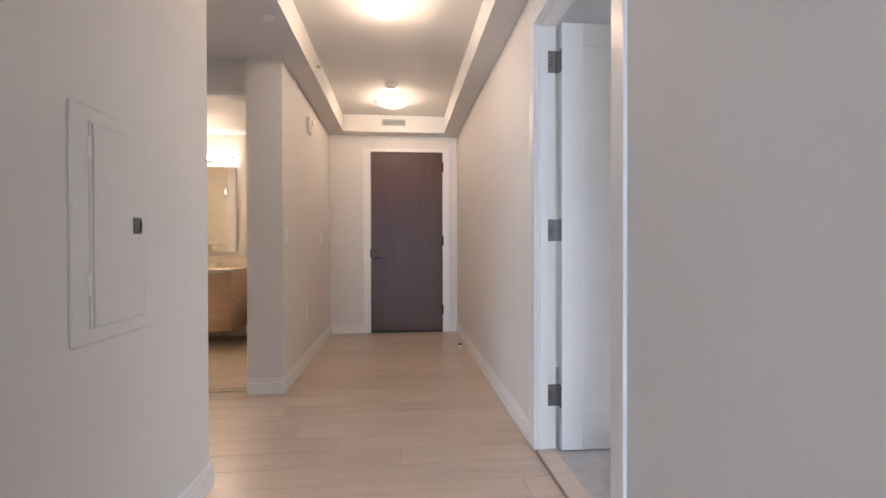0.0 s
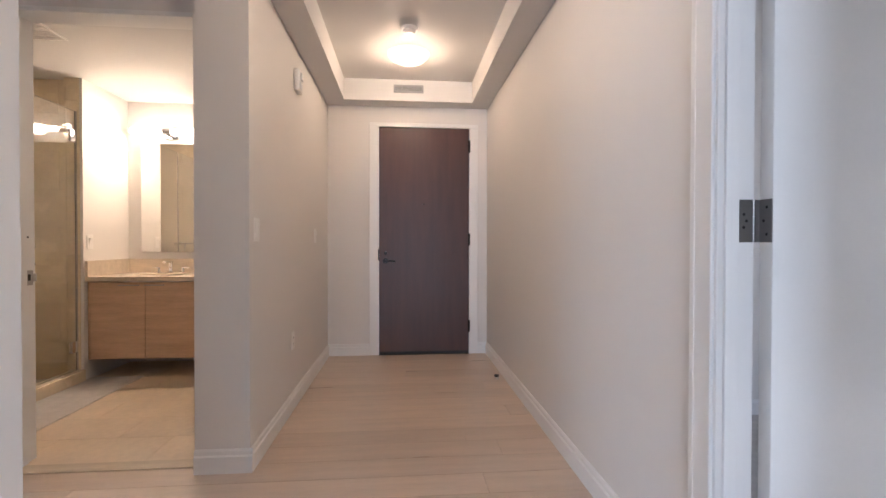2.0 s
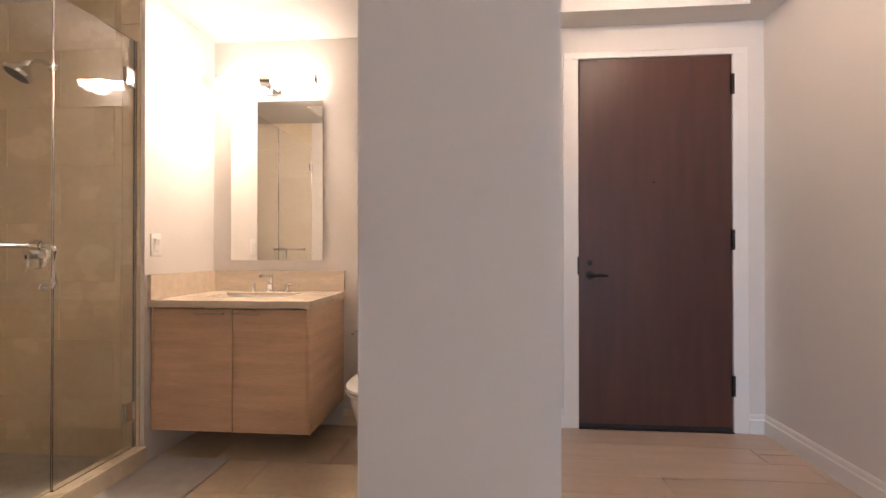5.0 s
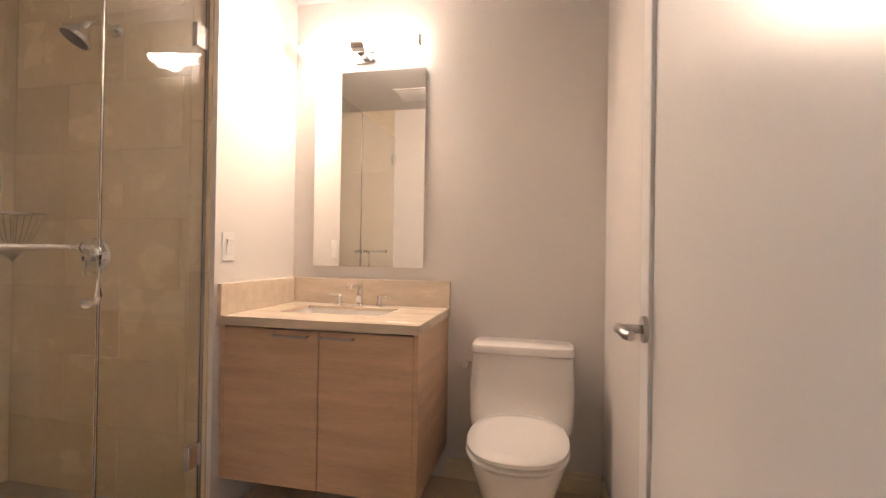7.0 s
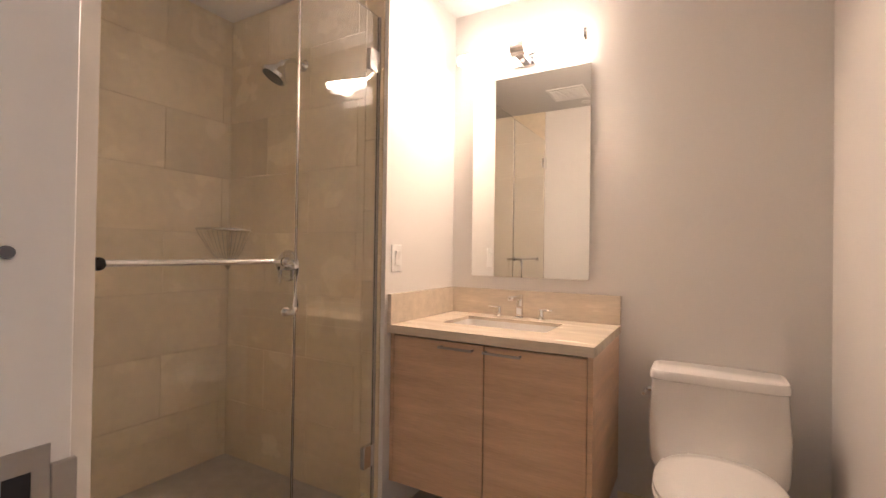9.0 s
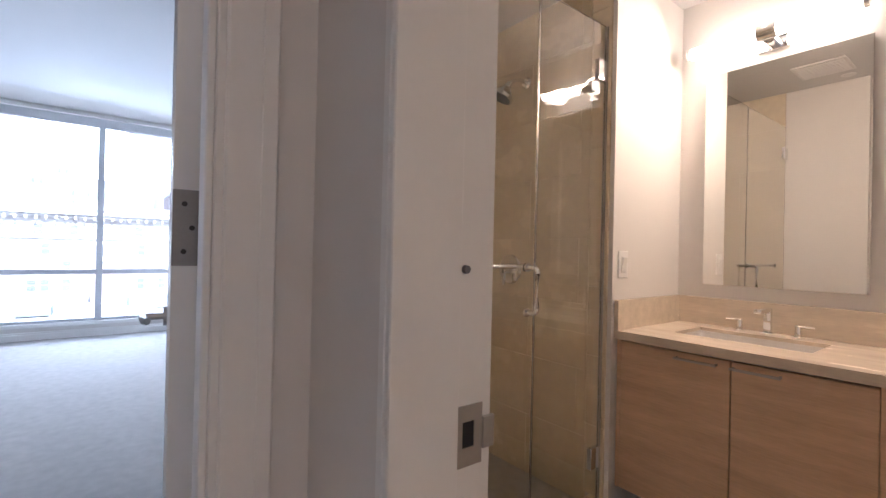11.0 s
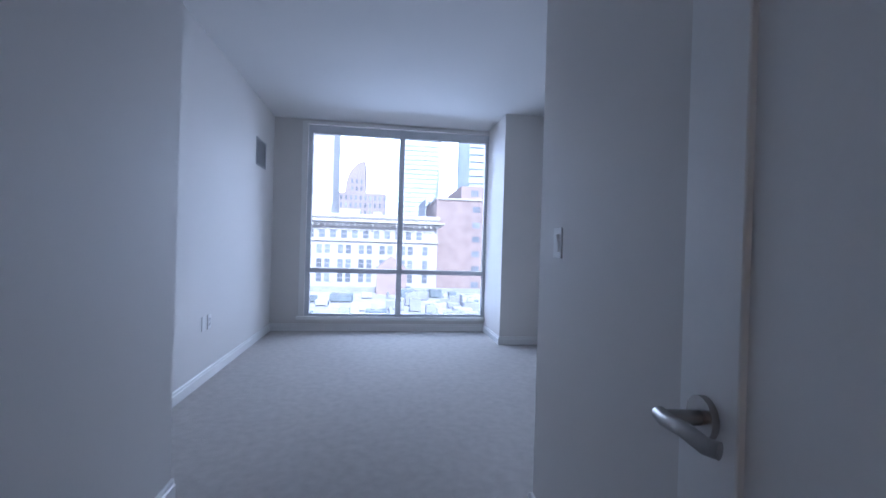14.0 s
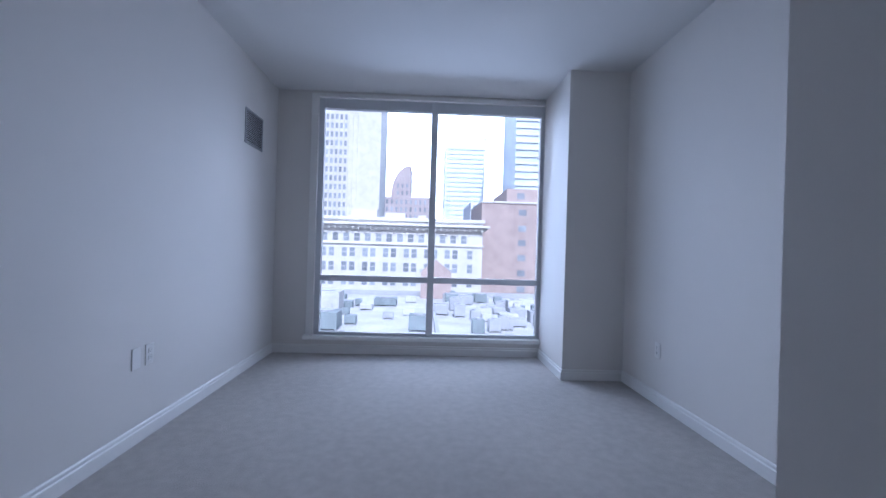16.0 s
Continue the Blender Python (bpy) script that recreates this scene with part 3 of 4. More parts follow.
plate("light_switch", "white rocker light switch on the hall wall", pose(0.049, 4.235, 1.175, 0, 0, 90), "switch", "light switch")
plate("light_switch", "white rocker light switch beside the entrance door", pose(0.049, 5.74, 1.17, 0, 0, 90), "switch", "light switch")
plate("wall_outlet", "white duplex wall outlet low in the hall", pose(0.049, 4.975, 0.457, 0, 0, 90), "outlet", "outlet")
plate("light_switch", "white rocker light switch beside the vanity", pose(-1.75, 5.785, 1.115, 0, 0, 90), "switch", "light switch")
plate("light_switch", "white rocker light switch in the bedroom entry", pose(-3.31, 4.40, 1.185, 0, 0, 0), "switch", "light switch")
plate("wall_outlet", "white blank cable plate low on the bedroom wall", pose(-5.47, 2.34, 0.483, 0, 0, 180), "blank", "outlet")
plate("wall_outlet", "white duplex outlet beside the cable plate", pose(-5.59, 2.34, 0.483, 0, 0, 180), "outlet", "outlet")
plate("wall_outlet", "white duplex outlet opposite the vent wall", pose(-6.275, 5.71, 0.42, 0, 0, 0), "outlet", "outlet")
al = thing("door_chime", "white strobe and sounder box high on the hall wall", "alarm", pose(0.049, 5.08, 2.22, 0, 0, 90))
part("housing", B((-0.055, 0.055, -0.035, 0, -0.075, 0.075), b=0.006, seg=2), PLASTIC, al)
part("lens", B((-0.020, 0.020, -0.050, -0.035, 0.005, 0.055), b=0.005, seg=2), PLASTIC, al, "clear lens")
part("speaker_grille", B((-0.035, 0.035, -0.038, -0.035, -0.055, -0.015), b=0.001), ALU, al)
spk = thing("sprinkler", "small metal sidewall sprinkler in the tray border", "sprinkler", pose(0.232, 4.48, 2.55))
bm = bmesh.new()
cyl(bm, (0, 0, 0), (0.004, 0, 0), 0.030, seg=24)
part("escutcheon", bm, TRIM, spk)
bm = bmesh.new()
cyl(bm, (0.004, 0, 0), (0.035, 0, 0), 0.008, seg=12)
bx(bm, 0.033, 0.036, -0.014, 0.014, -0.004, 0.014)
part("deflector", bm, NICKEL, spk)
bm = bmesh.new()
cyl(bm, (0.13, 3.52, 2.462), (0.13, 3.52, 2.458), 0.040, 0.038, 28)
tagged(new("sprinkler_cover", mesh_from("sprinkler_cover", bm, TRIM, True)), "flat white concealed sprinkler cover in the soffit", "sprinkler")
ds = thing("door_stop", "small chrome floor door stop by the wall", "door stop", pose(1.548, 5.505, 0))
bm = bmesh.new()
cyl(bm, (0, 0, 0), (0, 0, 0.022), 0.021, 0.018, 24)
part("base", bm, CHROME, ds)
bm = bmesh.new()
cyl(bm, (0, 0, 0.022), (0, 0, 0.036), 0.019, seg=24)
part("bumper", bm, RUBBER, ds, "black rubber bumper")

bp = thing("breaker_panel", "white painted breaker panel with a hinged door", "breaker panel", pose(0.052, 0, 0))
part("cover", B((0, 0.006, 1.975, 2.372, 0.815, 1.475), b=0.004), PAINT, bp)
bp_door = part("panel_door", B((0.006, 0.010, 2.062, 2.316, 0.860, 1.432), b=0.003), PAINT, bp)
part("bead", B((0.006, 0.009, 2.045, 2.056, 0.858, 1.434), b=0.003), PAINT, bp)
for z in (0.98, 1.36):
    part("hinge", B((0.006, 0.012, 2.040, 2.050, z - 0.03, z + 0.03), b=0.003), TRIM, bp)
part("latch", B((0.010, 0.013, 2.246, 2.290, 1.128, 1.180), b=0.001), GREYPL, bp_door, "dark grey recessed latch")
part("latch_pull", B((0.013, 0.0155, 2.280, 2.287, 1.136, 1.172)), DARK, bp_door, smooth=False)
for y, z in ((1.990, 1.20), (1.990, 0.90), (2.355, 1.20)):
    bm = bmesh.new()
    cyl(bm, (0.006, y, z), (0.0085, y, z), 0.006, 0.005, 14)
    part("screw", bm, TRIM, bp)

# ---- bathroom things ----
vn = thing("vanity_cabinet", "wall-hung oak veneer vanity with two doors", "vanity")
for nm, q in (("side_panel", (-1.742, -1.724, 5.745, 6.300, 0.165, 0.797)), ("side_panel", (-0.918, -0.900, 5.745, 6.300, 0.165, 0.797)), ("bottom_panel", (-1.7235, -0.9185, 5.767, 6.284, 0.165, 0.1925)), ("back_panel", (-1.7235, -0.9185, 6.2855, 6.300, 0.165, 0.797))):
    part(nm, B(q, b=0.001), OAK, vn)
part("interior", B((-1.724, -0.918, 5.770, 6.285, 0.193, 0.690)), OAK_DARK, vn, smooth=False)
for x0, x1, hx in ((-1.722, -1.305, -1.418), (-1.301, -0.920, -1.225)):
    d = part("door", B((x0, x1, 5.744, 5.765, 0.167, 0.788), b=0.0012), OAK, vn)
    bm = bmesh.new()
    bx(bm, hx - 0.075, hx + 0.075, 5.716, 5.722, 0.762, 0.771, 0.001)
    bx(bm, hx - 0.072, hx - 0.066, 5.722, 5.745, 0.763, 0.770)
    bx(bm, hx + 0.066, hx + 0.072, 5.722, 5.745, 0.763, 0.770)
    part("handle", bm, NICKEL, d, "slim satin bar handle")
ct = thing("countertop", "beige travertine vanity top with a sink cut-out", "countertop")
SX0, SX1, SY0, SY1 = -1.585, -1.115, 5.915, 6.175
def rect(x0, x1, y0, y1, z):
    return [(x0, y0, z), (x1, y0, z), (x1, y1, z), (x0, y1, z)]


bm = bmesh.new()
OUT, IN = (-1.748, -0.893, 5.725, 6.303), (SX0, SX1, SY0, SY1)
IN2 = (SX0 - 0.03, SX1 + 0.03, SY0 - 0.03, SY1 + 0.03)
loft(bm, [rect(*OUT, 0.798), rect(*OUT, 0.833), rect(*IN, 0.833), rect(*IN, 0.818), rect(*IN2, 0.818), rect(*IN2, 0.798), rect(*OUT, 0.798)], False, False)
bmesh.ops.remove_doubles(bm, verts=bm.verts[:], dist=1e-5)
part("slab", bm, TRAV, ct, smooth=False)
part("backsplash", B((-1.728, -0.893, 6.283, 6.304, 0.8335, 0.962), b=0.0015), TRAV, ct)
part("side_splash", B((-1.749, -1.729, 5.727, 6.304, 0.8335, 0.962), b=0.0015), TRAV, ct)
sk = thing("sink", "white undermount rectangular sink", "sink")
bm = bmesh.new()


def rounded(x0, x1, y0, y1, z, r, k=5):
    out = []
    for cx, cy, a in ((x1 - r, y1 - r, 0), (x0 + r, y1 - r, 90), (x0 + r, y0 + r, 180), (x1 - r, y0 + r, 270)):
        for i in range(k + 1):
            b = radians(a + 90 * i / k)
            out.append((cx + r * math.cos(b), cy + r * math.sin(b), z))
    return out


loft(bm, [rounded(SX0 - 0.02, SX1 + 0.02, SY0 - 0.02, SY1 + 0.02, 0.8165, 0.03), rounded(SX0 - 0.004, SX1 + 0.004, SY0 - 0.004, SY1 + 0.004, 0.8165, 0.03), rounded(SX0 + 0.002, SX1 - 0.002, SY0 + 0.002, SY1 - 0.002, 0.755, 0.04), rounded(SX0 + 0.03, SX1 - 0.03, SY0 + 0.03, SY1 - 0.03, 0.712, 0.06), rounded(-1.365, -1.325, 6.0, 6.04, 0.705, 0.018)], cap0=False)
part("basin", bm, PORC, sk)
bm = bmesh.new()
cyl(bm, (-1.345, 6.02, 0.705), (-1.345, 6.02, 0.709), 0.021, seg=24)
part("drain", bm, CHROME, sk)
fc = thing("faucet", "chrome widespread faucet with a square spout", "faucet", pose(-1.34, 6.232, 0.8335))
part("spout_base", B((-0.022, 0.022, -0.022, 0.022, 0, 0.008), b=0.002), CHROME, fc)
part("spout", B((-0.014, 0.014, -0.012, 0.012, 0.008, 0.112), (-0.014, 0.014, -0.125, -0.012, 0.094, 0.112), b=0.003, seg=2), CHROME, fc)
for x, dx in ((-0.105, -0.055), (0.105, 0.055)):
    bm = bmesh.new()
    cyl(bm, (x, 0, 0), (x, 0, 0.007), 0.024, seg=24)
    cyl(bm, (x, 0, 0.007), (x, 0, 0.048), 0.012, 0.010, 20)
    h = part("tap", bm, CHROME, fc)
    part("tap_lever", B((min(x - dx * 0.2, x + dx), max(x - dx * 0.2, x + dx), -0.007, 0.007, 0.044, 0.051), b=0.002), CHROME, h)
mr = thing("mirror", "tall frameless rectangular wall mirror above the vanity", "mirror")
part("backing", B((-1.624, -1.033, 6.292, 6.304, 1.029, 2.022)), NICKEL, mr, smooth=False)
part("silvered_glass", B((-1.627, -1.030, 6.286, 6.2925, 1.025, 2.026), b=0.0012), MIRROR, mr, smooth=False)
vl = thing("vanity_light", "chrome bracket vanity light with a lit tube", "wall light", pose(-1.355, 6.305, 2.125))
part("wall_plate", B((-0.060, 0.060, -0.018, 0, -0.055, 0.055), b=0.004), CHROME, vl)
bm = bmesh.new()
cyl(bm, (0, -0.018, -0.02), (0, -0.075, -0.02), 0.024, seg=24)
part("arm", bm, CHROME, vl)
bm = bmesh.new()
cyl(bm, (-0.036, -0.095, 0), (0.036, -0.095, 0), 0.033, seg=32)
part("clamp", bm, CHROME, vl, "polished chrome centre clamp")
bm = bmesh.new()
for x0, x1 in ((-0.315, -0.036), (0.036, 0.315)):
    cyl(bm, (x0, -0.095, 0), (x1, -0.095, 0), 0.027, seg=28)
o = part("tube", bm, TUBE, vl, "lit frosted glass tube")
o.visible_shadow = False
for x in (-0.315, 0.315):
    bm = bmesh.new()
    cyl(bm, (x - 0.008, -0.095, 0), (x + 0.008, -0.095, 0), 0.0275, seg=28)
    part("end_cap", bm, CHROME, vl)


def toilet(at):
    """A one-piece toilet whose back touches its own y = 0; it faces its own -y."""
    ob = thing("toilet", "white porcelain one-piece toilet with the lid closed", "toilet", at)

    def ring(w, y0, y1, z, p=2.6, n=40):
        cx, cy, a, b = 0, (y0 + y1) / 2, w / 2, (y1 - y0) / 2
        return [(cx + a * math.copysign(abs(math.cos(t)) ** (2 / p), math.cos(t)), cy + b * math.copysign(abs(math.sin(t)) ** (2 / p), math.sin(t)), z) for t in (k * math.tau / n for k in range(n))]

    bm = bmesh.new()
    loft(bm, [ring(0.25, -0.60, -0.06, 0, 3), ring(0.245, -0.61, -0.06, 0.05, 3), ring(0.25, -0.64, -0.04, 0.16, 2.8), ring(0.31, -0.685, -0.02, 0.27, 2.5), ring(0.362, -0.712, -0.01, 0.35, 2.4), ring(0.368, -0.715, -0.01, 0.385, 2.4), ring(0.355, -0.705, -0.01, 0.392, 2.4)])
    part("bowl", bm, PORC, ob)
    bm = bmesh.new()
    loft(bm, [ring(0.40, -0.29, -0.008, 0.34, 4.5), ring(0.435, -0.285, -0.008, 0.37, 4.5), ring(0.448, -0.255, -0.008, 0.42, 5), ring(0.455, -0.225, -0.008, 0.50, 6), ring(0.438, -0.205, -0.008, 0.656, 7), ring(0.434, -0.205, -0.008, 0.662, 7)])
    part("tank", bm, PORC, ob)
    bm = bmesh.new()
    loft(bm, [ring(0.436, -0.208, -0.006, 0.6635, 7), ring(0.448, -0.214, -0.005, 0.669, 7), ring(0.448, -0.214, -0.005, 0.690, 7), ring(0.440, -0.208, -0.008, 0.700, 7), ring(0.420, -0.195, -0.015, 0.704, 7)])
    part("tank_lid", bm, PORC, ob)
    for nm, w, z0, z1, f in (("seat", 0.372, 0.394, 0.410, -0.718), ("lid", 0.368, 0.4125, 0.434, -0.716)):
        bm = bmesh.new()
        loft(bm, [ring(w - 0.012, f + 0.006, -0.262, z0, 2.35), ring(w, f, -0.256, z0 + 0.004, 2.35), ring(w, f, -0.256, z1 - 0.006, 2.35), ring(w - 0.014, f + 0.007, -0.263, z1, 2.35), ring(w - 0.10, f + 0.06, -0.31, z1 + 0.003, 2.35)])
        part(nm, bm, PORC, ob)
    for x in (-0.07, 0.07):
        bm = bmesh.new()
        cyl(bm, (x - 0.02, -0.262, 0.418), (x + 0.02, -0.262, 0.418), 0.011, seg=16)
        part("seat_hinge", bm, PORC, ob)
    bm = bmesh.new()
    cyl(bm, (-0.214, -0.165, 0.618), (-0.232, -0.165, 0.618), 0.012, seg=16)
    tube(bm, [(-0.232, -0.165, 0.618), (-0.240, -0.185, 0.617), (-0.242, -0.235, 0.612)], 0.0065, 10)
    part("flush_lever", bm, CHROME, ob, "chrome flush lever")
    return ob


toilet(pose(-0.535, 6.302, 0))

# shower
GX = -1.795
structure("shower_curb", B((-1.845, -1.735, 4.48, 5.71, -0.001, 0.098), b=0.004), STONE, "beige stone shower curb", "curb")
shower_floor = structure("floor_shower", B((-2.89, -1.845, 4.48, 5.77, -0.05, 0.002)), GROUT, "beige stone shower floor", "floor")
sg = thing("shower_screen", "clear glass shower door and fixed panel with chrome fittings", "shower screen")
o = part("fixed_panel", B((GX - 0.005, GX + 0.005, 5.262, 5.690, 0.100, 2.145), b=0.001), SHGLASS, sg, smooth=False)
o.visible_shadow = False
gd = part("door_panel", B((GX - 0.005, GX + 0.005, 4.505, 5.256, 0.108, 2.145), b=0.001), SHGLASS, sg, "clear glass door panel", smooth=False)
gd.visible_shadow = False
part("seal", B((GX - 0.004, GX + 0.004, 5.2565, 5.2615, 0.108, 2.145)), NICKEL, sg, "translucent edge seal", smooth=False)
part("edge_channel", B((GX - 0.010, GX + 0.010, 5.691, 5.704, 0.100, 2.145)), NICKEL, sg, smooth=False)
for z in (1.945, 0.287):
    part("wall_clamp", B((GX - 0.014, GX + 0.014, 5.628, 5.692, z - 0.045, z + 0.045), b=0.002), CHROME, sg)
for z in (1.945, 0.287):
    part("door_hinge", B((GX - 0.014, GX + 0.014, 4.484, 4.56, z - 0.045, z + 0.045), b=0.002), CHROME, gd)
hx = GX + 0.055
bm = bmesh.new()
tube(bm, [(GX, 5.215, 1.103)] + arc((hx - 0.02, 5.215, 1.083), (0, 0, 1), (1, 0, 0), 0.02, 0, 90, 6) + arc((hx - 0.02, 5.215, 0.957), (1, 0, 0), (0, 0, -1), 0.02, 0, 90, 6) + [(GX, 5.215, 0.937)], 0.0095, 14)
for z in (1.103, 0.937):
    cyl(bm, (GX + 0.005, 5.215, z), (GX + 0.012, 5.215, z), 0.016, seg=20)
part("pull_handle", bm, CHROME, gd, "chrome loop handle")
bm = bmesh.new()
tube(bm, [(GX - 0.055, 5.235, 1.103), (GX - 0.055, 4.66, 1.103)], 0.0095, 14)
for y in (5.215, 4.68):
    cyl(bm, (GX - 0.055, y, 1.103), (GX - 0.005, y, 1.103), 0.010, seg=14)
    cyl(bm, (GX - 0.014, y, 1.103), (GX - 0.005, y, 1.103), 0.016, seg=20)
part("towel_bar", bm, CHROME, gd, "chrome towel bar")
sh = thing("shower_fixture", "chrome shower head on a bent arm", "shower head", pose(-2.31, 5.755, 2.06))
bm = bmesh.new()
cyl(bm, (0, 0, 0), (0, -0.012, 0), 0.030, 0.022, 24)
part("flange", bm, CHROME, sh)
bm = bmesh.new()
tube(bm, [(0, -0.01, 0), (0, -0.06, 0.003), (0, -0.095, -0.010), (0, -0.13, -0.035)], 0.0105, 14)
part("arm", bm, CHROME, sh)
bm = bmesh.new()
d = Vector((-0.28, -0.42, -0.86)).normalized()
p0 = Vector((0, -0.125, -0.030))
cyl(bm, p0, p0 + d * 0.03, 0.016, 0.020, 20)
cyl(bm, p0 + d * 0.03, p0 + d * 0.075, 0.024, 0.060, 28)
cyl(bm, p0 + d * 0.075, p0 + d * 0.092, 0.062, 0.060, 28)
head = part("spray_head", bm, CHROME, sh)
bm = bmesh.new()
cyl(bm, p0 + d * 0.0915, p0 + d * 0.094, 0.052, seg=28)
part("spray_face", bm, GREYPL, head, "grey spray face")
vv = thing("shower_valve", "chrome round shower valve with a lever", "shower valve", pose(-2.40, 5.755, 1.065))
bm = bmesh.new()
cyl(bm, (0, 0, 0), (0, -0.010, 0), 0.080, 0.074, 36)
part("escutcheon", bm, CHROME, vv)
bm = bmesh.new()
cyl(bm, (0, -0.010, 0), (0, -0.055, 0), 0.026, 0.022, 24)
bx(bm, -0.008, 0.008, -0.055, -0.042, -0.085, 0.0, 0.002)
part("lever", bm, CHROME, vv)
cb = thing("corner_basket", "chrome wire corner basket in the shower", "shower basket", pose(-2.873, 5.755, 1.25))
bm = bmesh.new()
R = 0.19
tube(bm, [(0.006, -0.006 - R, 0)] + arc((0.006, -0.006, 0), (0, -1, 0), (1, 0, 0), R, 0, 90, 12) + [(0.006, -0.006, 0), (0.006, -0.006 - R, 0)], 0.005, 8)
part("rim", bm, CHROME, cb)
for k in range(13):
    a = radians(90 * k / 12)
    bm = bmesh.new()
    tip = Vector((0.008, -0.008, -0.22))
    p = Vector((0.006 + R * math.sin(a), -0.006 - R * math.cos(a), 0))
    mid = (p + tip) / 2 + (p - Vector((0.006, -0.006, 0))) * 0.12
    tube(bm, [p, mid, tip], 0.0016, 6)
    part("wire", bm, CHROME, cb)
grille("exhaust_grille", "white square exhaust grille in the bathroom ceiling", -0.14, 0.14, -0.14, 0.14, 9, pose(-1.50, 4.86, 2.413, 90, 0, 0), PLASTIC, 0.014, GREYPL)
bm = bmesh.new()
cyl(bm, (-1.42, 4.60, 2.413), (-1.42, 4.60, 2.409), 0.04, 0.038, 24)
tagged(new("sprinkler_cover", mesh_from("sprinkler_cover", bm, TRIM, True)), "flat white concealed sprinkler cover in the bathroom", "sprinkler")

# ---- bedroom window ----
win = thing("window_1", "big white aluminium window with four fixed panes", "window", kind="structure")
WX0, WX1 = -7.80, -7.725
Y0, Y1, YM, Z0, Z1, ZM = 2.765, 5.185, 3.985, 0.20, 2.70, 0.800
part("window_frame", B((WX0, WX1, Y0, Y0 + 0.055, Z0, Z1), (WX0, WX1, Y1 - 0.055, Y1, Z0, Z1), (WX0, WX1, Y0 + 0.055, Y1 - 0.055, Z1 - 0.105, Z1), (WX0, WX1, Y0 + 0.055, Y1 - 0.055, Z0, Z0 + 0.030), b=0.002), ALU, win)
part("mullion", B((WX0 - 0.01, WX1 + 0.012, YM - 0.034, YM + 0.034, Z0, Z1), b=0.002), ALU, win)
for a, b in ((Y0 + 0.055, YM - 0.034), (YM + 0.034, Y1 - 0.055)):
    part("transom", B((WX0, WX1 + 0.004, a, b, ZM - 0.030, ZM + 0.030), b=0.002), ALU, win)
    for z0, z1 in ((Z0 + 0.03, ZM - 0.03), (ZM + 0.03, Z1 - 0.105)):
        o = part("pane", B((-7.772, -7.762, a, b, z0, z1)), PANE, win, smooth=False)
        o.visible_shadow = False
part("window_sill", B((-7.725, -7.640, 2.672, 5.163, 0.158, 0.200), b=0.004), TRIM, win, "white painted sill board")
part("sill_infill", B((-7.93, -7.725, 2.751, 5.199, 0.166, 0.198)), TRIM, win, smooth=False)
part("head_trim", B((-7.72, -7.682, 2.75, 5.163, 2.703, 2.738), b=0.002), TRIM, win, "shade track under the ceiling")
part("side_trim", B((-7.720, -7.688, 2.690, 2.764, 0.20, 2.738), b=0.002), TRIM, win)

# ---- the city outside ----
GZ = -32.0
tagged(new("ground", mesh_from("ground", B((-3000, 3000, -3000, 3000, GZ - 1, GZ)), ASPHALT)), "grey city ground far below", "ground", kind="structure")


def windows_on(parent, x, ys, zs, w, h, mat=CITYWIN, sill=None):
    """Separate sunk windows, with a frame and a sill each, on a facade that faces +x at the given x."""
    me = mesh_from("window", B((-0.05, 0.06, -w / 2, w / 2, -h / 2, h / 2)), mat)
    fr = mesh_from("frame", B((-0.02, 0.14, -w / 2 - 0.12, -w / 2, -h / 2, h / 2), (-0.02, 0.14, w / 2, w / 2 + 0.12, -h / 2, h / 2), (-0.02, 0.14, -w / 2 - 0.12, w / 2 + 0.12, h / 2, h / 2 + 0.16), (-0.02, 0.10, -w / 2, w / 2, -0.05, 0.05)), sill) if sill else None
    for z in zs:
        for y in ys:
            o = new("window", me)
            o.parent, o.location = parent, (x, y, z)
            if fr:
                f = new("frame", fr)
                f.parent = o


def block(name, label, x1, depth, y0, y1, top, mat, category="building"):
    ob = thing(name, label, category, pose(x1, 0, GZ))
    part("wall", B((-depth, 0, y0, y1, 0, top - GZ)), mat, ob, smooth=False)
    return ob


HAZE = glow("bright_hazy_sky", (0.95, 0.98, 1.0), 4.0)
tagged(new("backdrop", mesh_from("backdrop", B((-1500, -1490, -1500, 1500, -60, 1200)), HAZE)), "bright white hazy sky far behind the city", "sky", kind="structure")
# pale stone building across the rooftops
X = -113.0
ob = block("office_building", "pale limestone office building with a heavy cornice", X, 26, -24.0, 18.0, 7.6, LIME)
ys = []
for k in range(-2, 6):
    c = -14.6 + k * 5.0
    ys += [c - 0.95, c + 0.95]
ys = [y for y in ys if y < 12.5] + [15.0]
zs = [-0.1 - 3.45 * k for k in range(7)]
windows_on(ob, 0, ys, [z - GZ for z in zs], 1.25, 2.1, sill=LIME)
windows_on(ob, 0, [-23 + 2.6 * k for k in range(15)], [3.55 - GZ], 1.35, 1.9, sill=LIME)
part("cornice", B((-26.5, 1.6, -24.6, 19.6, 6.4 - GZ, 7.0 - GZ), (-26.3, 0.9, -24.3, 18.9, 5.8 - GZ, 6.4 - GZ), (-26, 0.5, -24.2, 18.5, 7.6 - GZ, 8.5 - GZ), b=0.1), LIME, ob)
part("band", B((-26, 0.35, -24.2, 18.3, 1.85 - GZ, 2.25 - GZ), (-26, 0.30, -24.2, 18.3, -15.4 - GZ, -14.9 - GZ)), LIME, ob, smooth=False)
me = mesh_from("bracket", B((0, 1.2, -0.2, 0.2, 5.45 - GZ, 6.4 - GZ)), LIME)
for k in range(30):
    o = new("bracket", me)
    o.parent, o.location = ob, (0, -23.5 + 1.42 * k, 0)
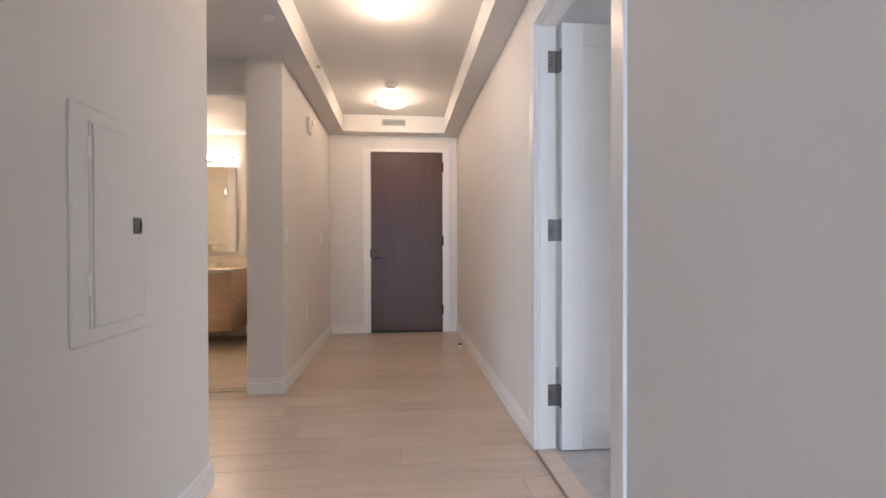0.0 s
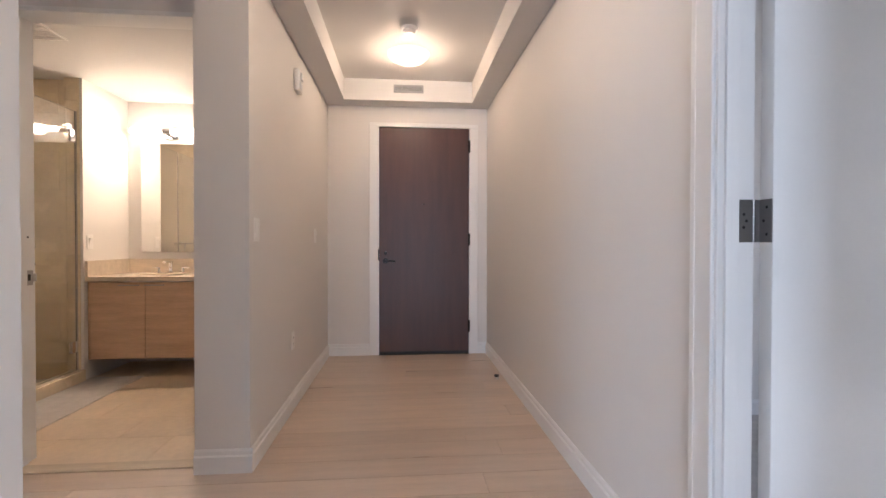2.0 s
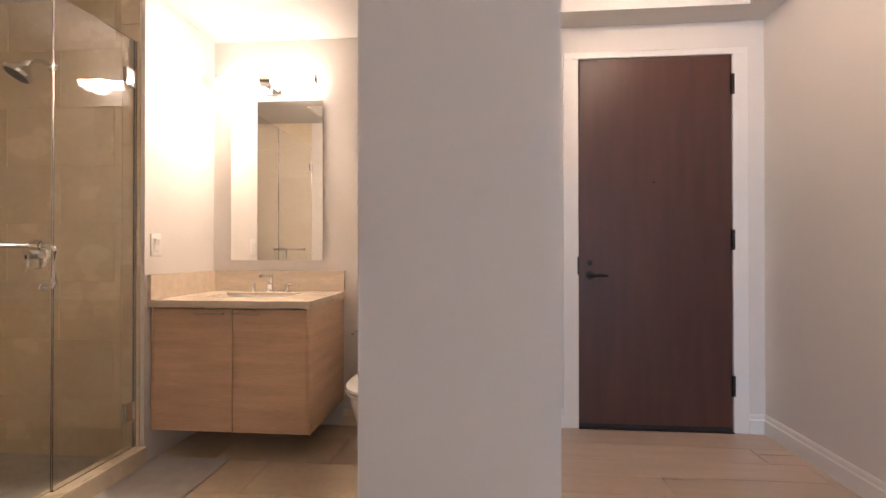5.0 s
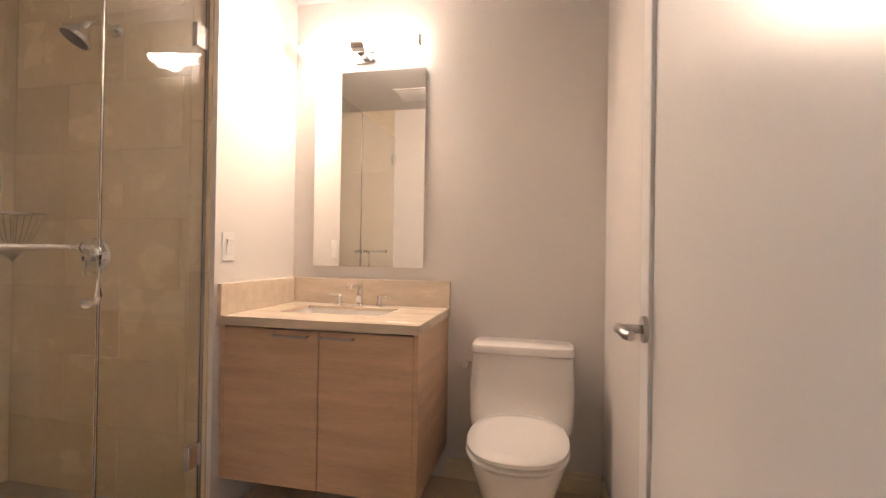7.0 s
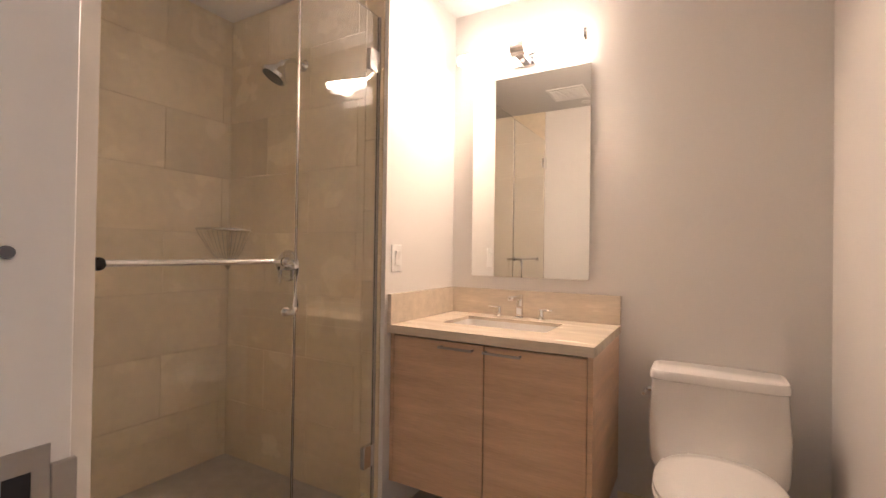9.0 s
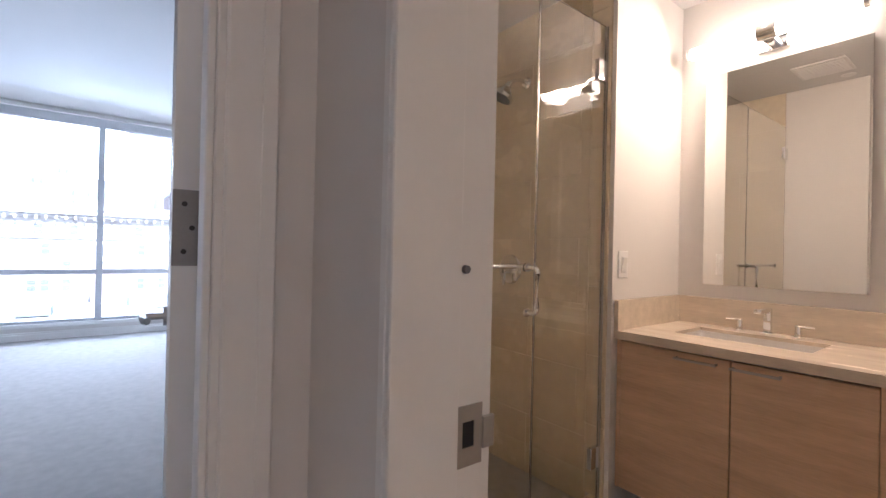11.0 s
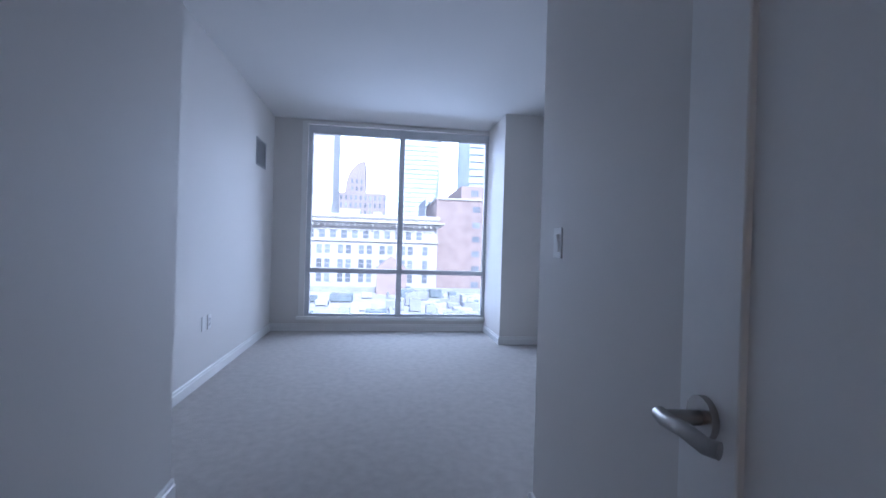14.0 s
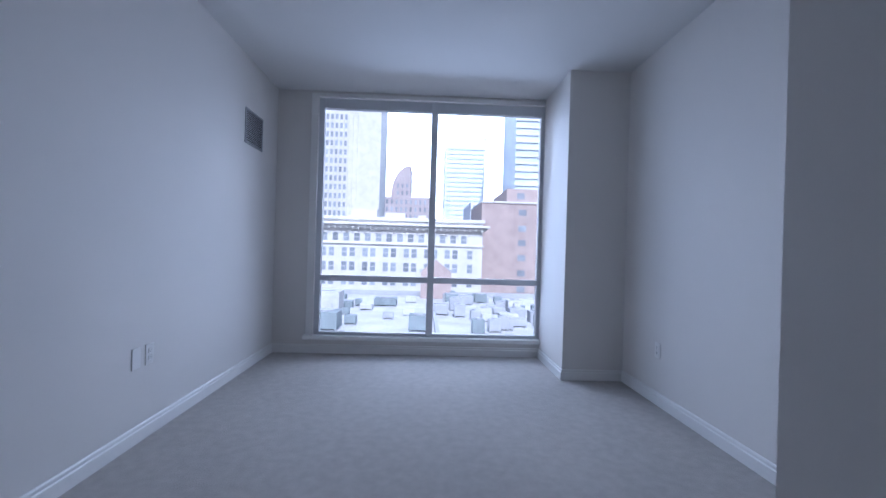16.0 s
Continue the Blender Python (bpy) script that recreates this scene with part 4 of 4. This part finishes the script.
part("roof_house", B((-16, -5, -15, -8.5, 8.4 - GZ, 11.0 - GZ), (-12, -7, -6.5, -1.5, 8.4 - GZ, 10.2 - GZ), (-14, -8, 2, 4, 8.4 - GZ, 9.8 - GZ)), LIME, ob, smooth=False)
# brick building
ob = block("brick_building", "red brick building with square windows", -128.0, 30, 19.5, 60, 14.5, BRICK)
part("upper_wall", B((-30, -3, 27, 60, 14.5 - GZ, 19.0 - GZ)), BRICK, ob, smooth=False)
windows_on(ob, 0, (31.0, 37.0, 43.0), [z - GZ for z in (12.0, 7.5, 3.5, -0.7, -5, -9.5, -14)], 2.2, 1.7)
windows_on(ob, -3, (31.0, 37.0), (17.0 - GZ,), 2.2, 1.8)
part("parapet", B((-30, 0.3, 19.3, 60, 14.5 - GZ, 15.0 - GZ)), LIME, ob, smooth=False)
ob = block("low_office", "pale grey office block behind the brick building", -165, 30, 20, 33, 18.5, TOWER)
windows_on(ob, 0, [21.5 + 2 * k for k in range(6)], [z - GZ for z in (16.5, 13, 9.5)], 1.2, 1.8)
# towers
ob = block("stepped_tower", "brown stone tower with a curved crown", -222, 30, -16, 6.5, 26, BROWN)
bm = bmesh.new()
prof = [(-13.5, 26)] + [(-13.5 + 9.5 * (1 - math.cos(radians(a))), 26 + 15.5 * math.sin(radians(a))) for a in range(15, 91, 15)] + [(-3.8, 26)]
loft(bm, [[(x, y, z - GZ) for y, z in prof] for x in (-1.0, -24.0)])
part("crown", bm, BROWN, ob, "curved stone crown", smooth=False)
windows_on(ob, 0, [-15 + 2.3 * k for k in range(10)], [23.5 - 3.6 * k - GZ for k in range(6)], 1.0, 2.2)
windows_on(ob, -0.9, [-10, -7.8, -5.6], [28.0 - GZ, 31.5 - GZ], 0.9, 2.0)
ob = block("glass_tower", "pale blue glass and metal tower", -350, 40, 18.0, 48.5, 82, TOWER)
me = mesh_from("window_band", B((0, 0.5, 19.2, 47.3, -0.6, 0.6)), BLUEGL)
for k in range(30):
    o = new("window_band", me)
    o.parent, o.location = ob, (0, 0, 79 - 3.6 * k - GZ)
part("roof_screen", B((-38, -6, 20.0, 50.5, 80 - GZ, 90 - GZ)), TOWER, ob, smooth=False)
ob = block("dark_glass_tower", "blue-grey glass tower with floor bands", -250, 40, 52.5, 100, 125, BLUEGL)
me = mesh_from("floor_band", B((0, 0.6, 52.3, 100, -0.6, 0.6)), TOWER)
for k in range(32):
    o = new("floor_band", me)
    o.parent, o.location = ob, (0, 0, 118 - 4.0 * k - GZ)
ob = block("pier_tower", "tall pale stone tower with vertical piers", -262, 40, -75, -23, 130, LIME)
windows_on(ob, 0, [-56 + 2.6 * k for k in range(6)], [z - GZ for z in range(10, 112, 5)], 1.5, 3.0)
me = mesh_from("pier", B((0, 0.9, -0.35, 0.35, 0, 130 - GZ)), LIME)
for k in range(9):
    o = new("pier", me)
    o.parent, o.location = ob, (0, -57.3 + 2.6 * k, 0)
# flat roofs in front, with their plant
ob = block("low_building", "low building with a pale membrane roof", -34, 50, -40, 46, -7.4, ROOF, "building")
part("parapet", B((-50, -49.5, -40, 46, -7.4 - GZ, -6.5 - GZ), (-0.5, 0, -40, 46, -7.4 - GZ, -6.9 - GZ), (-49.5, -0.5, 5.2, 5.6, -7.4 - GZ, -6.9 - GZ), (-49.5, -0.5, -13.2, -12.8, -7.4 - GZ, -6.8 - GZ)), UNIT, ob, smooth=False)
gable = thing("brick_penthouse", "small red brick roof house with a gable", "roof house", pose(-80, 6.0, -7.4))
bm = bmesh.new()
loft(bm, [[(x, -2.6, 0), (x, 2.6, 0), (x, 2.6, 4.6), (x, 0, 6.6), (x, -2.6, 4.6)] for x in (0, -4)])
part("wall", bm, BRICK, gable, smooth=False)
part("coping", B((-4, 0.1, -2.8, -2.4, 4.5, 4.8), (-4, 0.1, 2.4, 2.8, 4.5, 4.8)), UNIT, gable, smooth=False)
rng = random.Random(5)
spots = [(-62, -8.5, 3.6, 2.6, ROOF), (-50, -6.2, 3.0, 1.7, COPPER), (-50, 3.6, 2.2, 1.5, COPPER), (-62, 6.0, 2.4, 1.2, UNIT), (-66, 8.5, 1.8, 1.6, UNIT), (-70, -1.6, 3.2, 1.0, COPPER)]
spots += [(-48 - rng.random() * 30, 6.5 + rng.random() * 14, 0.8 + rng.random() * 1.6, 0.6 + rng.random() * 0.9, rng.choice((ROOF, UNIT, UNIT, COPPER))) for k in range(42)]
spots += [(-52 - rng.random() * 26, -11 + rng.random() * 15, 0.8 + rng.random() * 1.2, 0.5 + rng.random() * 0.6, rng.choice((ROOF, UNIT, COPPER))) for k in range(12)]
for x, y, w, h, mat in spots:
    u = thing("rooftop_unit", "boxy grey ventilation unit on the flat roof", "roof unit", pose(x, y, -7.4), group="rooftop units")
    part("housing", B((-w / 2, w / 2, -w / 2, w / 2, 0.15, 0.15 + h), b=0.05), mat, u)
    part("skid", B((-w / 2, w / 2, -w / 2, -w / 2 + 0.2, 0, 0.15), (-w / 2, w / 2, w / 2 - 0.2, w / 2, 0, 0.15)), UNIT, u, smooth=False)
    if h > 0.9:
        bm = bmesh.new()
        cyl(bm, (0, 0, 0.15 + h), (0, 0, 0.3 + h), w * 0.3, seg=16)
        part("fan_cowl", bm, UNIT, u)

# ---- pieces: floor planks and tiles ----
rng = random.Random(11)
PW, PL = 0.178, 1.85
plank_meshes = {}


def plank(parent, x0, x1, y0, y1):
    key = (round(x1 - x0, 2), round(y1 - y0, 3))
    if key not in plank_meshes:
        lx, ly = key[0] - 0.0016, key[1] - 0.0016
        plank_meshes[key] = mesh_from("plank", B((0, lx, 0, ly, -0.010, 0), b=0.0012), OAKF)
    o = new("plank", plank_meshes[key])
    o.parent, o.location = parent, (x0 + 0.0008, y0 + 0.0008, rng.uniform(-0.0004, 0.0))


row, y = 0, -0.6
while y < 6.38:
    y1 = min(y + PW, 6.384)
    x_end = 1.625
    x_start = -1.34 if 2.75 < (y + y1) / 2 < 4.19 else 0.02
    if 4.13 < y1 and y < 4.19:
        x_start = -1.34
    x = x_start - rng.random() * PL
    while x < x_end - 0.01:
        a, b = max(x, x_start), min(x + PL, x_end)
        if b - a > 0.02:
            plank(floor, round(a, 2), round(b, 2), y, y1)
        x += PL
    y, row = y + PW, row + 1
# the living room's planks, joined
bm = bmesh.new()
for k in range(28):
    yy = -5.5 + k * PW
    if yy + PW > -0.6:
        break
    bx(bm, -3.0, 4.3, yy + 0.001, yy + PW - 0.001, -0.010, -0.0004)
part("planks", bm, OAKF, floor, smooth=False)
floor.children[-1]["kind"] = "stuff"

tile_meshes = {}


def tile(parent, m, w, h, mat, name="tile", gap=0.0016):
    """A thin stone tile in its own x-y plane, w by h from its corner."""
    key = (round(w, 3), round(h, 3), mat.name)
    if key not in tile_meshes:
        tile_meshes[key] = mesh_from(name, B((gap / 2, w - gap / 2, gap / 2, h - gap / 2, -0.008, 0), b=0.001), mat)
    o = new(name, tile_meshes[key])
    o.parent, o.matrix_world = parent, m


def tiling(parent, base, width, height, tw, th, mat, shift=0.5):
    """Running-bond tiles over a width by height patch; base maps the patch's plane into the world."""
    v, r = 0.0, 0
    while v < height - 0.01:
        h = min(th, height - v)
        u = -tw * (shift if r % 2 else 0)
        while u < width - 0.01:
            a, b = max(u, 0), min(u + tw, width)
            if b - a > 0.01:
                tile(parent, base @ Matrix.Translation((a, v, rng.uniform(-0.0005, 0.0))), b - a, h, mat)
            u += tw
        v, r = v + th, r + 1


tiling(bath_floor, pose(-1.735, 4.27, 0.0045), 1.565, 2.03, 0.61, 0.305, STONE_FLOOR)
tiling(shower_floor, pose(-2.88, 4.49, 0.008), 1.03, 1.27, 0.305, 0.305, STONE_FLOOR, 0.5)
wall_tiles = structure("tile_backing", B((-2.89, -1.87, 5.763, 5.7695, 0.002, 2.413), (-2.8895, -2.883, 4.487, 5.763, 0.002, 2.413), (-2.883, -1.80, 4.4805, 4.487, 0.002, 2.413)), GROUT, "grouted bed of the shower wall tiles", "tile wall")
tiling(wall_tiles, Matrix.Translation((-2.878, 5.758, 0.010)) @ pose(0, 0, 0, 90, 0, 0), 1.0, 2.403, 0.61, 0.305, STONE)
tiling(wall_tiles, Matrix.Translation((-2.878, 4.49, 0.010)) @ pose(0, 0, 0, 90, 0, 90), 1.268, 2.403, 0.61, 0.305, STONE)
tiling(wall_tiles, Matrix.Translation((-1.80, 4.492, 0.010)) @ pose(0, 0, 0, 90, 0, 180), 1.078, 2.403, 0.61, 0.305, STONE)
# narrow stone edge where the tiles turn round the wall end
for k in range(8):
    z0, z1 = 0.1 + k * 0.305, min(0.1 + (k + 1) * 0.305, 2.413)
    if z1 > z0 + 0.01:
        o = new("edge_tile", mesh_from("edge_tile", B((-1.868, -1.770, 5.700, 5.709, z0 + 0.001, z1 - 0.001), (-1.880, -1.870, 5.700, 5.758, z0 + 0.001, z1 - 0.001), b=0.001), STONE))
        o.parent = wall_tiles
